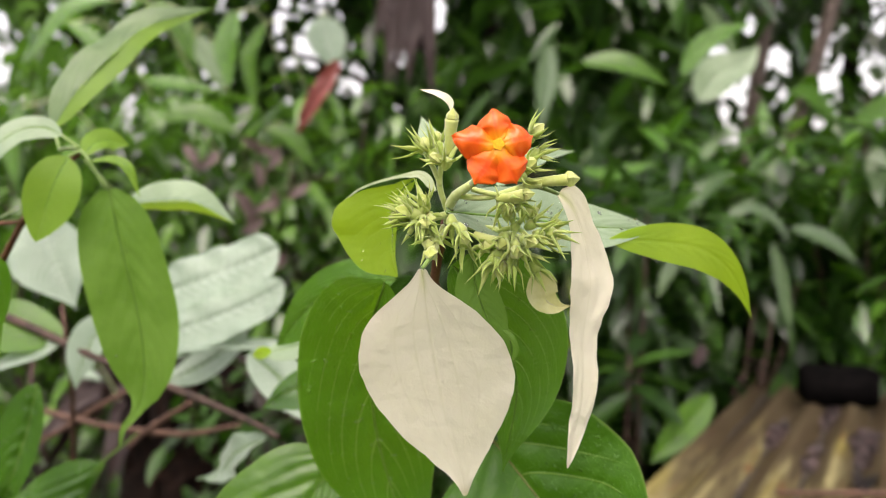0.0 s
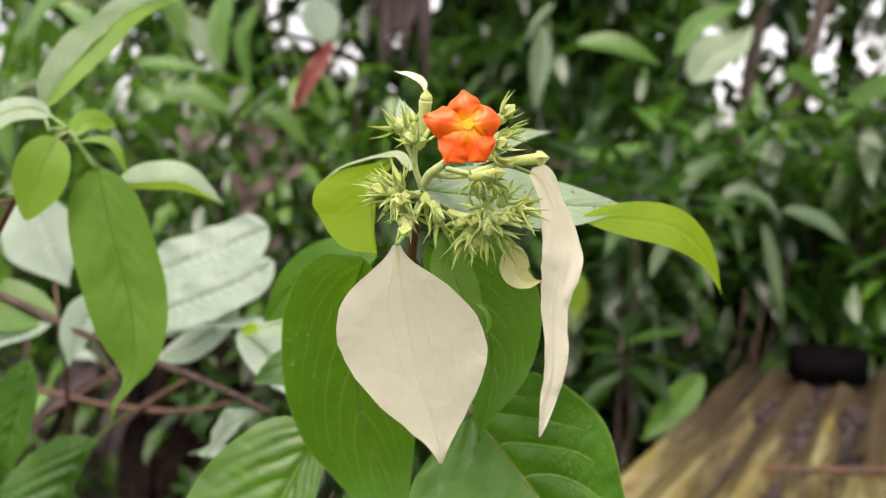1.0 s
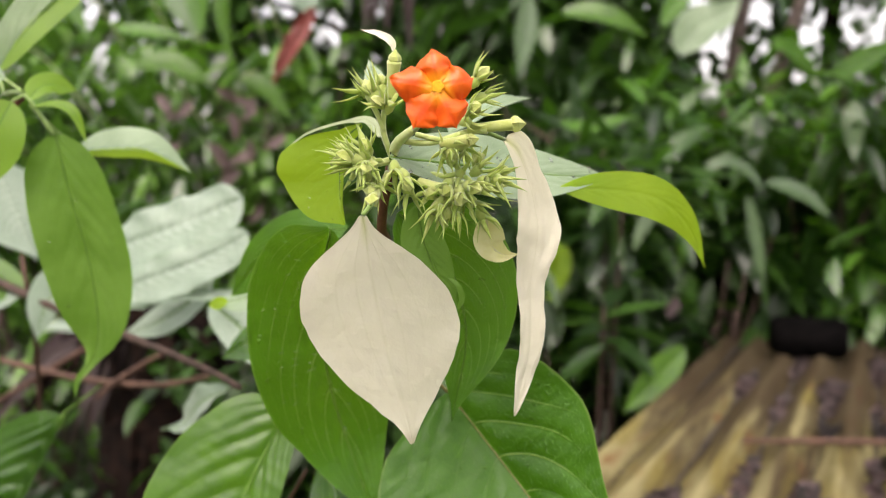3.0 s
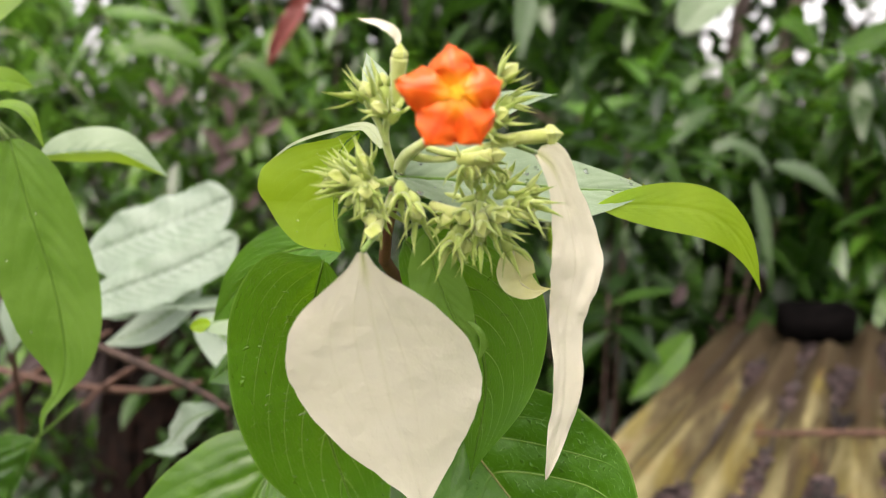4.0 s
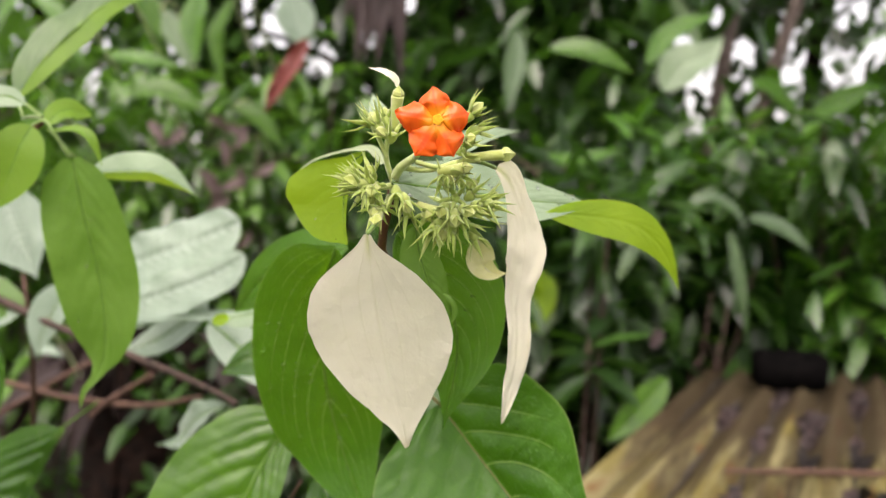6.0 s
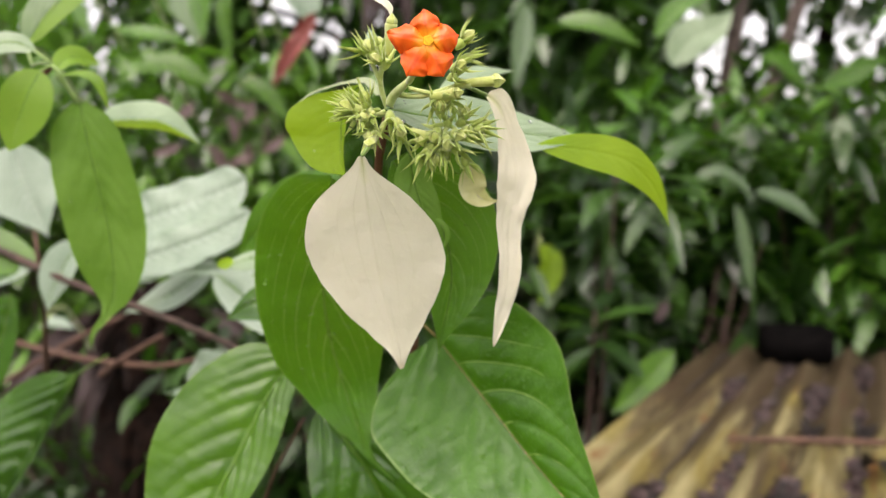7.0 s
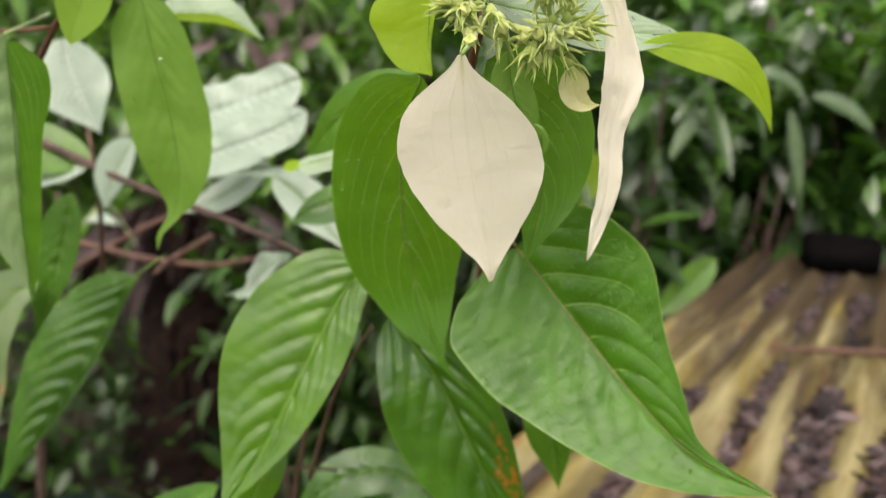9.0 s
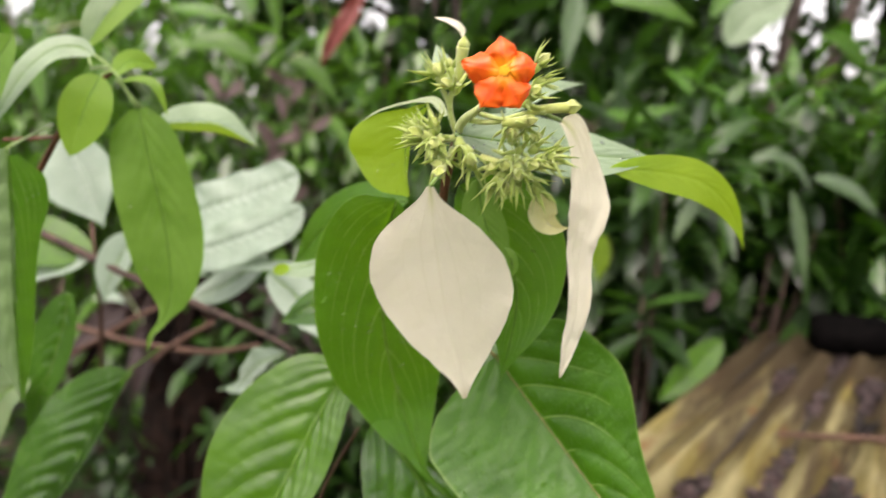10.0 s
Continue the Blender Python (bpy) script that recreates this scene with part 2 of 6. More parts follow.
def petal_material():
    m = Nodes("petal_orange")
    u, v = m.uv()
    coords = m.tree.nodes.new("ShaderNodeTexCoord").outputs["Object"]
    off = m.math("ABSOLUTE", m.math("MULTIPLY_ADD", u, 2.0, -1.0))
    blotch = m.noise(260.0, 4.0, 0.6, coords)
    colour = m.mix(m.ramp(blotch, 0.3, 0.7), (0.89, 0.095, 0.006), (0.95, 0.165, 0.014))
    colour = m.mix(m.math("MULTIPLY", m.ramp(off, 0.16, 0.0), 0.4), colour, (0.62, 0.03, 0.003))
    colour = m.mix(m.ramp(m.math("ADD", v, m.math("MULTIPLY_ADD", blotch, 0.2, -0.1)), 0.42, 0.06), colour, (0.94, 0.36, 0.012))
    m.set(Base_Color=colour, Roughness=0.36, Specular_IOR_Level=0.5, Sheen_Weight=0.08)
    m.bump(blotch, 0.3, 0.0006)
    m.see_through((0.95, 0.16, 0.01), 0.22)
    return m.mat


M_PETAL = petal_material()
M_THROAT = plain_material("throat_yellow", (0.93, 0.36, 0.012), (0.95, 0.50, 0.025), 1500.0, 0.8, 0.35, 0.0004)
M_CALYX = plain_material("calyx_green", (0.39, 0.51, 0.11), (0.62, 0.70, 0.25), 260.0, 0.65, 0.5, 0.0004, 0.38, (0.58, 0.70, 0.16), 0.3, 0.6, 0.5)
M_BUD = plain_material("bud_yellow_green", (0.48, 0.56, 0.13), (0.64, 0.69, 0.27), 300.0, 0.6, 0.5, 0.0004, 0.25, (0.5, 0.6, 0.14), 0.3, 0.6)
M_STALK = plain_material("stalk_green", (0.38, 0.47, 0.13), (0.52, 0.61, 0.24), 300.0, 0.6, 0.5, 0.0004, 0.0, None, 0.3, 0.6)
M_PETIOLE = plain_material("petiole_green", (0.15, 0.26, 0.05), (0.25, 0.37, 0.10), 300.0, 0.6, 0.4, 0.0004, 0.0, None, 0.3, 0.4)
M_STEM = plain_material("stem_red_brown", (0.085, 0.028, 0.014), (0.16, 0.065, 0.032), 180.0, 0.6, 0.5, 0.0006)
M_TWIG = plain_material("twig_brown", (0.062, 0.031, 0.020), (0.13, 0.068, 0.046), 120.0, 0.65, 0.6, 0.001)
M_TWIG_DARK = plain_material("branch_dark_brown", (0.030, 0.018, 0.013), (0.085, 0.05, 0.038), 120.0, 0.7, 0.6, 0.001)


# ---------------------------------------------------------------- building tools
def mesh_of(name, verts, faces, material, uvs=None, smooth=True):
    me = bpy.data.meshes.new(name)
    me.from_pydata([tuple(v) for v in verts], [], faces)
    if uvs is not None:
        layer = me.uv_layers.new(name="UVMap")
        idx = np.empty(len(me.loops), dtype=np.int32)
        me.loops.foreach_get("vertex_index", idx)
        layer.data.foreach_set("uv", np.asarray(uvs, dtype=np.float32)[idx].ravel())
    if smooth:
        me.polygons.foreach_set("use_smooth", [True] * len(me.polygons))
    me.materials.append(material)
    me.update()
    return me


def thing(name, base, label, category, group="", kind=""):
    """A thing of several parts: an Empty at its base."""
    ob = new(name)
    ob.location = base
    ob.empty_display_size = 0.02
    return tagged(ob, label, category, group, kind)


def hang(ob, parent):
    """Makes ob, whose mesh is in world metres, a part of parent."""
    ob.parent = parent
    if parent.type == "EMPTY":
        ob.matrix_parent_inverse = Matrix.Translation(-Vector(parent.location))
    return ob


def part(name, me, parent, label=""):
    return tagged(hang(new(name, me), parent), label)


def spline(points, n):
    """Catmull-Rom through the points, n + 1 samples, even in parameter by chord length."""
    p = [np.array(q, float) for q in points]
    if len(p) == 2:
        p.insert(1, (p[0] + p[1]) / 2)
    d = [0.0]
    for a, b in zip(p, p[1:]):
        d.append(d[-1] + float(np.linalg.norm(b - a)))
    p = [2 * p[0] - p[1]] + p + [2 * p[-1] - p[-2]]
    out = []
    for k in range(n + 1):
        s = d[-1] * k / n
        i = min(max(j for j in range(len(d)) if d[j] <= s + 1e-9), len(d) - 2)
        t = (s - d[i]) / (d[i + 1] - d[i])
        a, b, c, e = p[i:i + 4]
        out.append(0.5 * (2 * b + (c - a) * t + (2 * a - 5 * b + 4 * c - e) * t * t + (3 * b - a - 3 * c + e) * t ** 3))
    return np.array(out)


def unit(v):
    v = np.asarray(v, float)
    return v / (np.linalg.norm(v) + 1e-12)


def tube(points, radii, n=10, sides=8, wobble=0.0, seed=0):
    """Vertices and faces of a closed tube along the points; radii are spread along it."""
    rng = np.random.default_rng(seed)
    c = spline(points, n)
    r = np.interp(np.linspace(0, 1, n + 1), np.linspace(0, 1, len(radii)), radii)
    verts, faces = [], []
    up = np.array([0.3, 0.2, 0.93])
    for k in range(n + 1):
        t = unit(c[min(k + 1, n)] - c[max(k - 1, 0)])
        a = unit(np.cross(t, up) if abs(t @ unit(up)) < 0.95 else np.cross(t, [1, 0, 0]))
        b = np.cross(t, a)
        for j in range(sides):
            f = 2 * math.pi * j / sides
            verts.append(c[k] + r[k] * (1 + wobble * rng.uniform(-1, 1)) * (a * math.cos(f) + b * math.sin(f)))
    for k in range(n):
        for j in range(sides):
            q = (j + 1) % sides
            faces.append((k * sides + j, k * sides + q, (k + 1) * sides + q, (k + 1) * sides + j))
    faces.append(tuple(range(sides))[::-1])
    faces.append(tuple(n * sides + j for j in range(sides)))
    return verts, faces


def joined(pieces):
    verts, faces = [], []
    for v, f in pieces:
        k = len(verts)
        verts += list(v)
        faces += [tuple(i + k for i in q) for q in f]
    return verts, faces


def ease(stops, v):
    """A smooth curve through a few (place, value) stops."""
    x, y = [s[0] for s in stops], [s[1] for s in stops]
    i = min(max(k for k in range(len(x)) if x[k] <= v), len(x) - 2)
    h = x[i + 1] - x[i]
    slope = [0.0] * len(x)
    for k in range(1, len(x) - 1):
        p, q = (y[k] - y[k - 1]) / (x[k] - x[k - 1]), (y[k + 1] - y[k]) / (x[k + 1] - x[k])
        slope[k] = 0.0 if p * q <= 0 else 2 * p * q / (p + q)
    slope[0], slope[-1] = (y[1] - y[0]) / (x[1] - x[0]), (y[-1] - y[-2]) / (x[-1] - x[-2])
    t = (v - x[i]) / h
    return (2 * t ** 3 - 3 * t * t + 1) * y[i] + (t ** 3 - 2 * t * t + t) * h * slope[i] + (3 * t * t - 2 * t ** 3) * y[i + 1] + (t ** 3 - t * t) * h * slope[i + 1]


def blade(points, left, right, face, face_tip=None, widest=0.42, tip=1.4, base=0.6, fold=10.0, quilt=0.0006, wave=0.0, curl=0.0,
          nv=48, nu=20, seed=0, ragged=0.0, veined=True, crinkle=0.0, profile=None, profile_left=None, veins=9.5, slant=0.36, rumple=0.0):
    """A leaf blade round a midrib through the points. face: the way its upper side looks; left, right: half widths in metres;
    fold: degrees by which the halves rise from the midrib; curl: how far the margins bend back; rumple: height of its uneven swells."""
    rng = random.Random(seed)
    ph = [rng.uniform(0, 6.28) for _ in range(6)]
    c = spline(points, nv)
    face, face_tip = unit(face), unit(face if face_tip is None else face_tip)
    long = sum(float(np.linalg.norm(c[k + 1] - c[k])) for k in range(nv))
    uvs, faces = [], []
    tops = []
    for k in range(nv + 1):
        v = k / nv
        t = unit(c[min(k + 1, nv)] - c[max(k - 1, 0)])
        f = face * (1 - v) + face_tip * v
        f = unit(f - t * (f @ t))
        s = np.cross(f, t)
        if v < widest:
            w = max(0.0, 1 - (1 - v / widest) ** 2) ** base
        else:
            w = max(0.0, math.cos(math.pi / 2 * (v - widest) / (1 - widest))) ** tip
        w = max(w, 0.012)
        wl = w
        if profile:
            w = wl = ease(profile, v)
        if profile_left:
            wl = ease(profile_left, v)
        for j in range(nu + 1):
            u = 2 * j / nu - 1
            half = right * w if u > 0 else left * wl
            a = abs(u)
            rag = 1 + ragged * a * (math.sin(37 * v + ph[4]) * 0.5 + math.sin(83 * v + ph[5] + (2 if u > 0 else 0)) * 0.3)
            al = v - slant * a ** 1.45
            beat = abs(math.sin(al * veins * math.pi)) ** 0.6
            h = 0.0 if not veined else quilt * (beat - 0.6) * min(1, w * 1.5) * min(1.0, 6 * a) * max(0.0, 1 - 1.08 * a) ** 1.1 * 1.55
            h -= quilt * 0.8 * math.exp(-(a / 0.06) ** 2)
            h += wave * a * math.sin(9 * v + ph[0] + (1.7 if u > 0 else 0)) * 0.6 + wave * a * a * math.sin(21 * v + ph[1] + 3 * u) * 0.4
            h -= curl * a ** 3 * w
            if rumple:
                x, y = u * half * 100, v * long * 100
                swell = 0.75 * noise.noise(Vector((x * 0.8, y * 0.8, seed + 0.3))) + 0.3 * noise.noise(Vector((x * 1.1, y * 3.0, seed + 3.1))) + 0.14 * noise.noise(Vector((x * 1.8, y * 8.0, seed + 7.7)))
                h += rumple * swell * min(1.0, 5 * a)
            if not veined:
                h += crinkle * (0.6 * noise.noise(Vector((u * 1.6 * half / 0.01, v * 4.0, seed * 1.7))) + 0.35 * noise.noise(Vector((u * 6 * half / 0.01, v * 17.0, seed * 1.7 + 5))) - 0.05 * max(0, 1 - abs(a - 0.3 - 0.25 * v) * 14))
            tops.append(c[k] + s * (half * rag * u / max(a, 1e-9) * a * math.cos(radians(fold))) + f * (half * a * math.sin(radians(fold)) + h))
            uvs.append((j / nu, v))
    row = nu + 1
    for k in range(nv):
        for j in range(nu):
            faces.append((k * row + j, k * row + j + 1, (k + 1) * row + j + 1, (k + 1) * row + j))
    return tops, faces, uvs


M_WATER = Nodes("water").set(Base_Color=(1.0, 1.0, 1.0), Roughness=0.02, IOR=1.33, Transmission_Weight=1.0).mat


def drops_on(ob, count, seed, low=0.0002, high=0.0005):
    """Beads of water lying on a blade."""
    r = random.Random(seed)
    me = ob.data
    pieces = []
    for _ in range(count):
        p = me.polygons[r.randrange(len(me.polygons))]
        c, nrm = Vector(p.center), Vector(p.normal)
        if nrm.y > 0:
            nrm = -nrm
        size = r.uniform(low, high) * (0.6 if r.random() < 0.6 else 1.0)
        q = nrm.to_track_quat("Z", "Y").to_matrix()
        rings, verts, faces = ((1.0, 0.0), (0.92, 0.3), (0.6, 0.55), (0.2, 0.66)), [], []
        for w, h in rings:
            for k in range(8):
                f = math.pi * k / 4
                verts.append(tuple(c + q @ Vector((size * w * math.cos(f), size * 1.2 * w * math.sin(f), size * h))))
        for i in range(3):
            faces += [(i * 8 + k, i * 8 + (k + 1) % 8, i * 8 + 8 + (k + 1) % 8, i * 8 + 8 + k) for k in range(8)]
        faces += [tuple(range(24, 32)), tuple(range(8))[::-1]]
        pieces.append((verts, faces))
    tagged(part("water_drop", mesh_of("water_drop", *joined(pieces), M_WATER), ob, "clear beads of rain water"), kind="stuff")


def leaf(parent, material, points, left, right, face, label="", name="leaf", rib=0.0005, rib_material=None, stalk=None, drops=0, drop_size=0.0005, **more):
    """A leaf with its midrib, and a stalk where it shows."""
    more.setdefault("seed", len(bpy.data.objects))
    verts, faces, uvs = blade(points, left, right, face, **more)
    ob = part(name, mesh_of(name, verts, faces, material, uvs), parent, label)
    if rib:
        sunk = [np.array(p) - unit(face) * rib * 0.9 for p in points]
        v, f = tube(sunk, [rib, rib * 0.8, rib * 0.25], 24, 6)
        part("midrib", mesh_of("midrib", v, f, rib_material or M_RIB), ob)
    if drops:
        drops_on(ob, drops, len(bpy.data.objects), high=drop_size)
    if stalk:
        v, f = tube([stalk, tuple(points[0])], [0.00065, 0.00055], 6, 7)
        part("petiole", mesh_of("petiole", v, f, rib_material or M_PETIOLE), ob)
    return ob


M_RIB_RED = plain_material("midrib_reddish", (0.15, 0.13, 0.035), (0.24, 0.19, 0.07), 300.0, 0.5, 0.3, 0.0003)
M_RIB = plain_material("midrib_green", (0.075, 0.17, 0.012), (0.12, 0.24, 0.03), 300.0, 0.5, 0.3, 0.0003)
M_BRACT_RIB = plain_material("bract_rib", (0.62, 0.60, 0.28), (0.74, 0.69, 0.45), 200.0, 0.6, 0.3, 0.0003)
M_BRACT_YOUNG = plain_material("bract_young", (0.83, 0.80, 0.40), (0.89, 0.85, 0.54), 160.0, 0.6, 0.4, 0.0006, 0.3, (0.75, 0.72, 0.25))


def rod(name, parent, material, points, radii, label="", n=14, sides=9):
    v, f = tube(points, radii, n, sides, 0.04, len(bpy.data.objects))
    return part(name, mesh_of(name, v, f, material), parent, label)


# ---------------------------------------------------------------- ground and roof
def bg_leaf_material(name, dark, light, through_colour, amount=0.25, rough=0.38, wet=0.8, spread=(0.15, 1.0), pale=0.0):
    """A leaf of the undergrowth; pale: the share of leaves coloured light grey-green, partly for sky glints."""
    m = Nodes(name)
    coords = m.tree.nodes.new("ShaderNodeTexCoord").outputs["Object"]
    fac = m.math("ADD", m.math("MULTIPLY", m.island(), 0.75), m.math("MULTIPLY", m.noise(45.0, 4.0, 0.6, coords), 0.5))
    colour = m.mix(m.ramp(fac, spread[0], spread[1]), dark, light)
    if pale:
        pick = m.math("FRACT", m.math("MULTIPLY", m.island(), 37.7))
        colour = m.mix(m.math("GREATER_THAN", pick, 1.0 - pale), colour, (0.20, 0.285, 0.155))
    m.set(Base_Color=colour, Roughness=rough, Specular_IOR_Level=wet)
    m.bump(m.noise(120.0, 4.0, 0.6, coords), 0.4, 0.004)
    m.see_through(through_colour, amount)
    return m.mat


# copies of one leaf: open light, shade and deep shade put into colour
M_BG = bg_leaf_material("undergrowth_green", (0.026, 0.085, 0.010), (0.140, 0.330, 0.040), (0.18, 0.44, 0.02), 0.3, 0.28, 0.9, (0.25, 1.05))
M_BG_GLOSS = bg_leaf_material("undergrowth_wet_gloss", (0.015, 0.050, 0.008), (0.085, 0.215, 0.028), (0.11, 0.32, 0.014), 0.24, 0.2, 1.0, (0.32, 1.0), 0.09)
M_BG_SHADED = bg_leaf_material("undergrowth_shaded", (0.008, 0.026, 0.005), (0.048, 0.120, 0.018), (0.07, 0.22, 0.010), 0.25, 0.28, 0.9, (0.35, 1.15), 0.03)
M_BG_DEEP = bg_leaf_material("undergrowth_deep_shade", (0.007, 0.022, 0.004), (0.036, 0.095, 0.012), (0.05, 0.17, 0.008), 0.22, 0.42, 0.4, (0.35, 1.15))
M_BG_LIT = bg_leaf_material("undergrowth_lit", (0.026, 0.075, 0.012), (0.150, 0.300, 0.055), (0.16, 0.40, 0.03), 0.28, 0.26, 0.9, (0.3, 1.1), 0.08)
# this pale copy carries the sky's shine in its colour
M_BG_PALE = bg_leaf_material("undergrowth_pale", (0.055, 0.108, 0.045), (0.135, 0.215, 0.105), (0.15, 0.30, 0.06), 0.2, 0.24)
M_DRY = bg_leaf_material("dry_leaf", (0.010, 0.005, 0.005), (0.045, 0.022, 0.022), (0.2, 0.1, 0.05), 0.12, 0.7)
M_DRY_PALE = bg_leaf_material("dry_leaf_pinkish", (0.03, 0.018, 0.017), (0.19, 0.125, 0.115), (0.25, 0.14, 0.1), 0.12, 0.6)
M_RED = bg_leaf_material("dry_red_leaf", (0.10, 0.012, 0.009), (0.21, 0.032, 0.022), (0.4, 0.05, 0.02), 0.15, 0.6)
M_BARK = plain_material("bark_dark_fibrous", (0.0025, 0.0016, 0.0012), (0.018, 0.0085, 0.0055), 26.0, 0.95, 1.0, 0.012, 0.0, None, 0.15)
M_BARK_GREY = plain_material("bark_grey_brown", (0.07, 0.052, 0.045), (0.17, 0.13, 0.115), 30.0, 0.8, 0.8, 0.006)
M_SOIL = plain_material("soil_with_moss", (0.024, 0.018, 0.013), (0.035, 0.045, 0.018), 3.0, 0.95, 1.0, 0.02)
M_LITTER = plain_material("leaf_litter_dark", (0.006, 0.0045, 0.0045), (0.120, 0.082, 0.080), 60.0, 0.55, 0.6, 0.002, 0.0, None, 0.4, 0.0, 0.9)
M_BLACK = plain_material("black_rubber", (0.002, 0.002, 0.002), (0.006, 0.005, 0.005), 40.0, 0.95, 0.4, 0.002, 0.0, None, 0.03)
M_TARP = plain_material("tarpaulin_teal", (0.005, 0.016, 0.018), (0.010, 0.036, 0.040), 12.0, 0.5, 0.6, 0.01)
M_WOOD = plain_material("weathered_post", (0.09, 0.065, 0.05), (0.19, 0.15, 0.12), 30.0, 0.85, 0.7, 0.004)


def roof_material():
    """Smooth weathered sheet: pale beige with lichen-yellow and rust streaks that run along the corrugation, and
    grey-brown dirt that deepens with run to paint the far end's shade.
    """
    m = Nodes("corrugated_sheet_weathered")
    coords = m.tree.nodes.new("ShaderNodeTexCoord").outputs["Object"]
    sep = m.tree.nodes.new("ShaderNodeSeparateXYZ")
    m.tree.links.new(coords, sep.inputs[0])
    run = m.math("ADD", m.math("MULTIPLY", sep.outputs[0], 0.5075), m.math("MULTIPLY", sep.outputs[1], 0.8616))
    wide = m.math("SUBTRACT", m.math("MULTIPLY", sep.outputs[0], 0.8616), m.math("MULTIPLY", sep.outputs[1], 0.5075))

    def streaks(along, across, shift, detail=5.0):
        lane = m.tree.nodes.new("ShaderNodeCombineXYZ")
        m.put(lane.inputs[0], m.math("MULTIPLY", run, along))
        m.put(lane.inputs[1], m.math("MULTIPLY", wide, across))
        lane.inputs[2].default_value = shift
        return m.noise(1.0, detail, 0.6, lane.outputs[0])

    fine = m.noise(190.0, 4.0, 0.6, coords)
    pale, yellow, rust, grime_shade = streaks(4.0, 34.0, 0.0), streaks(3.2, 26.0, 4.0), streaks(5.5, 38.0, 9.0), streaks(2.2, 30.0, 14.0, 6.0)
    colour = m.mix(m.ramp(pale, 0.36, 0.62), (0.125, 0.104, 0.042), (0.262, 0.232, 0.115))
    colour = m.mix(m.math("MULTIPLY", m.ramp(yellow, 0.47, 0.64), 0.65), colour, (0.165, 0.130, 0.026))
    colour = m.mix(m.math("MULTIPLY", m.ramp(rust, 0.57, 0.68), 0.7), colour, (0.17, 0.065, 0.028))
    # the run term darkens the far end for shade, on top of dirt
    colour = m.mix(m.math("MULTIPLY", m.ramp(m.math("ADD", grime_shade, m.math("MULTIPLY_ADD", run, 0.42, -0.43)), 0.48, 0.68), 0.88), colour, (0.045, 0.030, 0.019))
    colour = m.mix(m.math("MULTIPLY", m.ramp(fine, 0.5, 0.75), 0.3), colour, (0.10, 0.08, 0.05))
    m.set(Base_Color=colour, Roughness=m.math("MULTIPLY_ADD", grime_shade, 0.2, 0.75), Specular_IOR_Level=0.1)
    m.bump(m.math("ADD", m.math("MULTIPLY", grime_shade, 0.4), m.math("MULTIPLY", fine, 0.3)), 0.2, 0.0015)
    return m.mat


M_ROOF = roof_material()
M_ROTTEN = plain_material("rotten_leaf_black", (0.004, 0.003, 0.003), (0.022, 0.015, 0.014), 60.0, 0.6, 0.6, 0.002)
M_SILT_SHADE = plain_material("silt_and_shade", (0.022, 0.017, 0.013), (0.06, 0.046, 0.034), 45.0, 0.85, 0.8, 0.003)

# the ground, one sheet to the horizon, a little uneven near by
n = 60
edge = [math.copysign(abs(a) ** 3, a) * 400 for a in np.linspace(-1, 1, n + 1)]
gv = [(x, y + 2, 0.03 * noise.noise(Vector((x * 1.3, y * 1.3, 0))) if abs(x) < 8 and abs(y) < 8 else 0.0) for y in edge for x in edge]
gf = [(r * (n + 1) + c, r * (n + 1) + c + 1, (r + 1) * (n + 1) + c + 1, (r + 1) * (n + 1) + c) for r in range(n) for c in range(n)]
tagged(new("ground", mesh_of("ground", gv, gf, M_SOIL)), "dark damp soil with moss and low weeds", "ground", kind="structure")

ALONG, ACROSS, PITCH, WAVE = np.array((0.5075, 0.8616)), np.array((0.8616, -0.5075)), 0.0755, 0.0135
VALLEY = -0.205


def on_roof(s, q, lift=0.0):
    """A point of the roof: s along the corrugation, q across it."""
    x, y = ALONG * s + ACROSS * q
    return (x, y, 0.9636 - 0.0536 * y - WAVE * math.cos(2 * math.pi * (q - VALLEY) / PITCH) + WAVE * 0.6 + lift)


roof = thing("shed_roof", (0.6, 1.2, 0.0), "low shed roof of weathered yellowish corrugated sheets strewn with litter", "roof", kind="structure")
first = VALLEY - PITCH * 1.5
for k in range(3):
    q0 = first + k * PITCH * 8
    q1 = q0 + PITCH * 8.9
    nq, ns = 142, 24
    v = [on_roof(0.32 + 1.86 * j / ns, q0 + (q1 - q0) * i / nq, 0.0022 * k) for j in range(ns + 1) for i in range(nq + 1)]
    m = len(v)
    v += [(a, b, c - 0.0012) for a, b, c in v]
    f = []
    for j in range(ns):
        for i in range(nq):
            a = j * (nq + 1) + i
            f += [(a, a + 1, a + nq + 2, a + nq + 1), (a + m + nq + 1, a + m + nq + 2, a + m + 1, a + m)]
    rim = list(range(nq + 1)) + [j * (nq + 1) + nq for j in range(1, ns + 1)] + [ns * (nq + 1) + i for i in range(nq - 1, -1, -1)] + [j * (nq + 1) for j in range(ns - 1, 0, -1)]
    f += [(b, a, a + m, b + m) for a, b in zip(rim, rim[1:] + rim[:1])]
    part("corrugated_sheet", mesh_of("corrugated_sheet", v, f, M_ROOF), roof, "weathered yellow-grey corrugated sheet with rust stains")


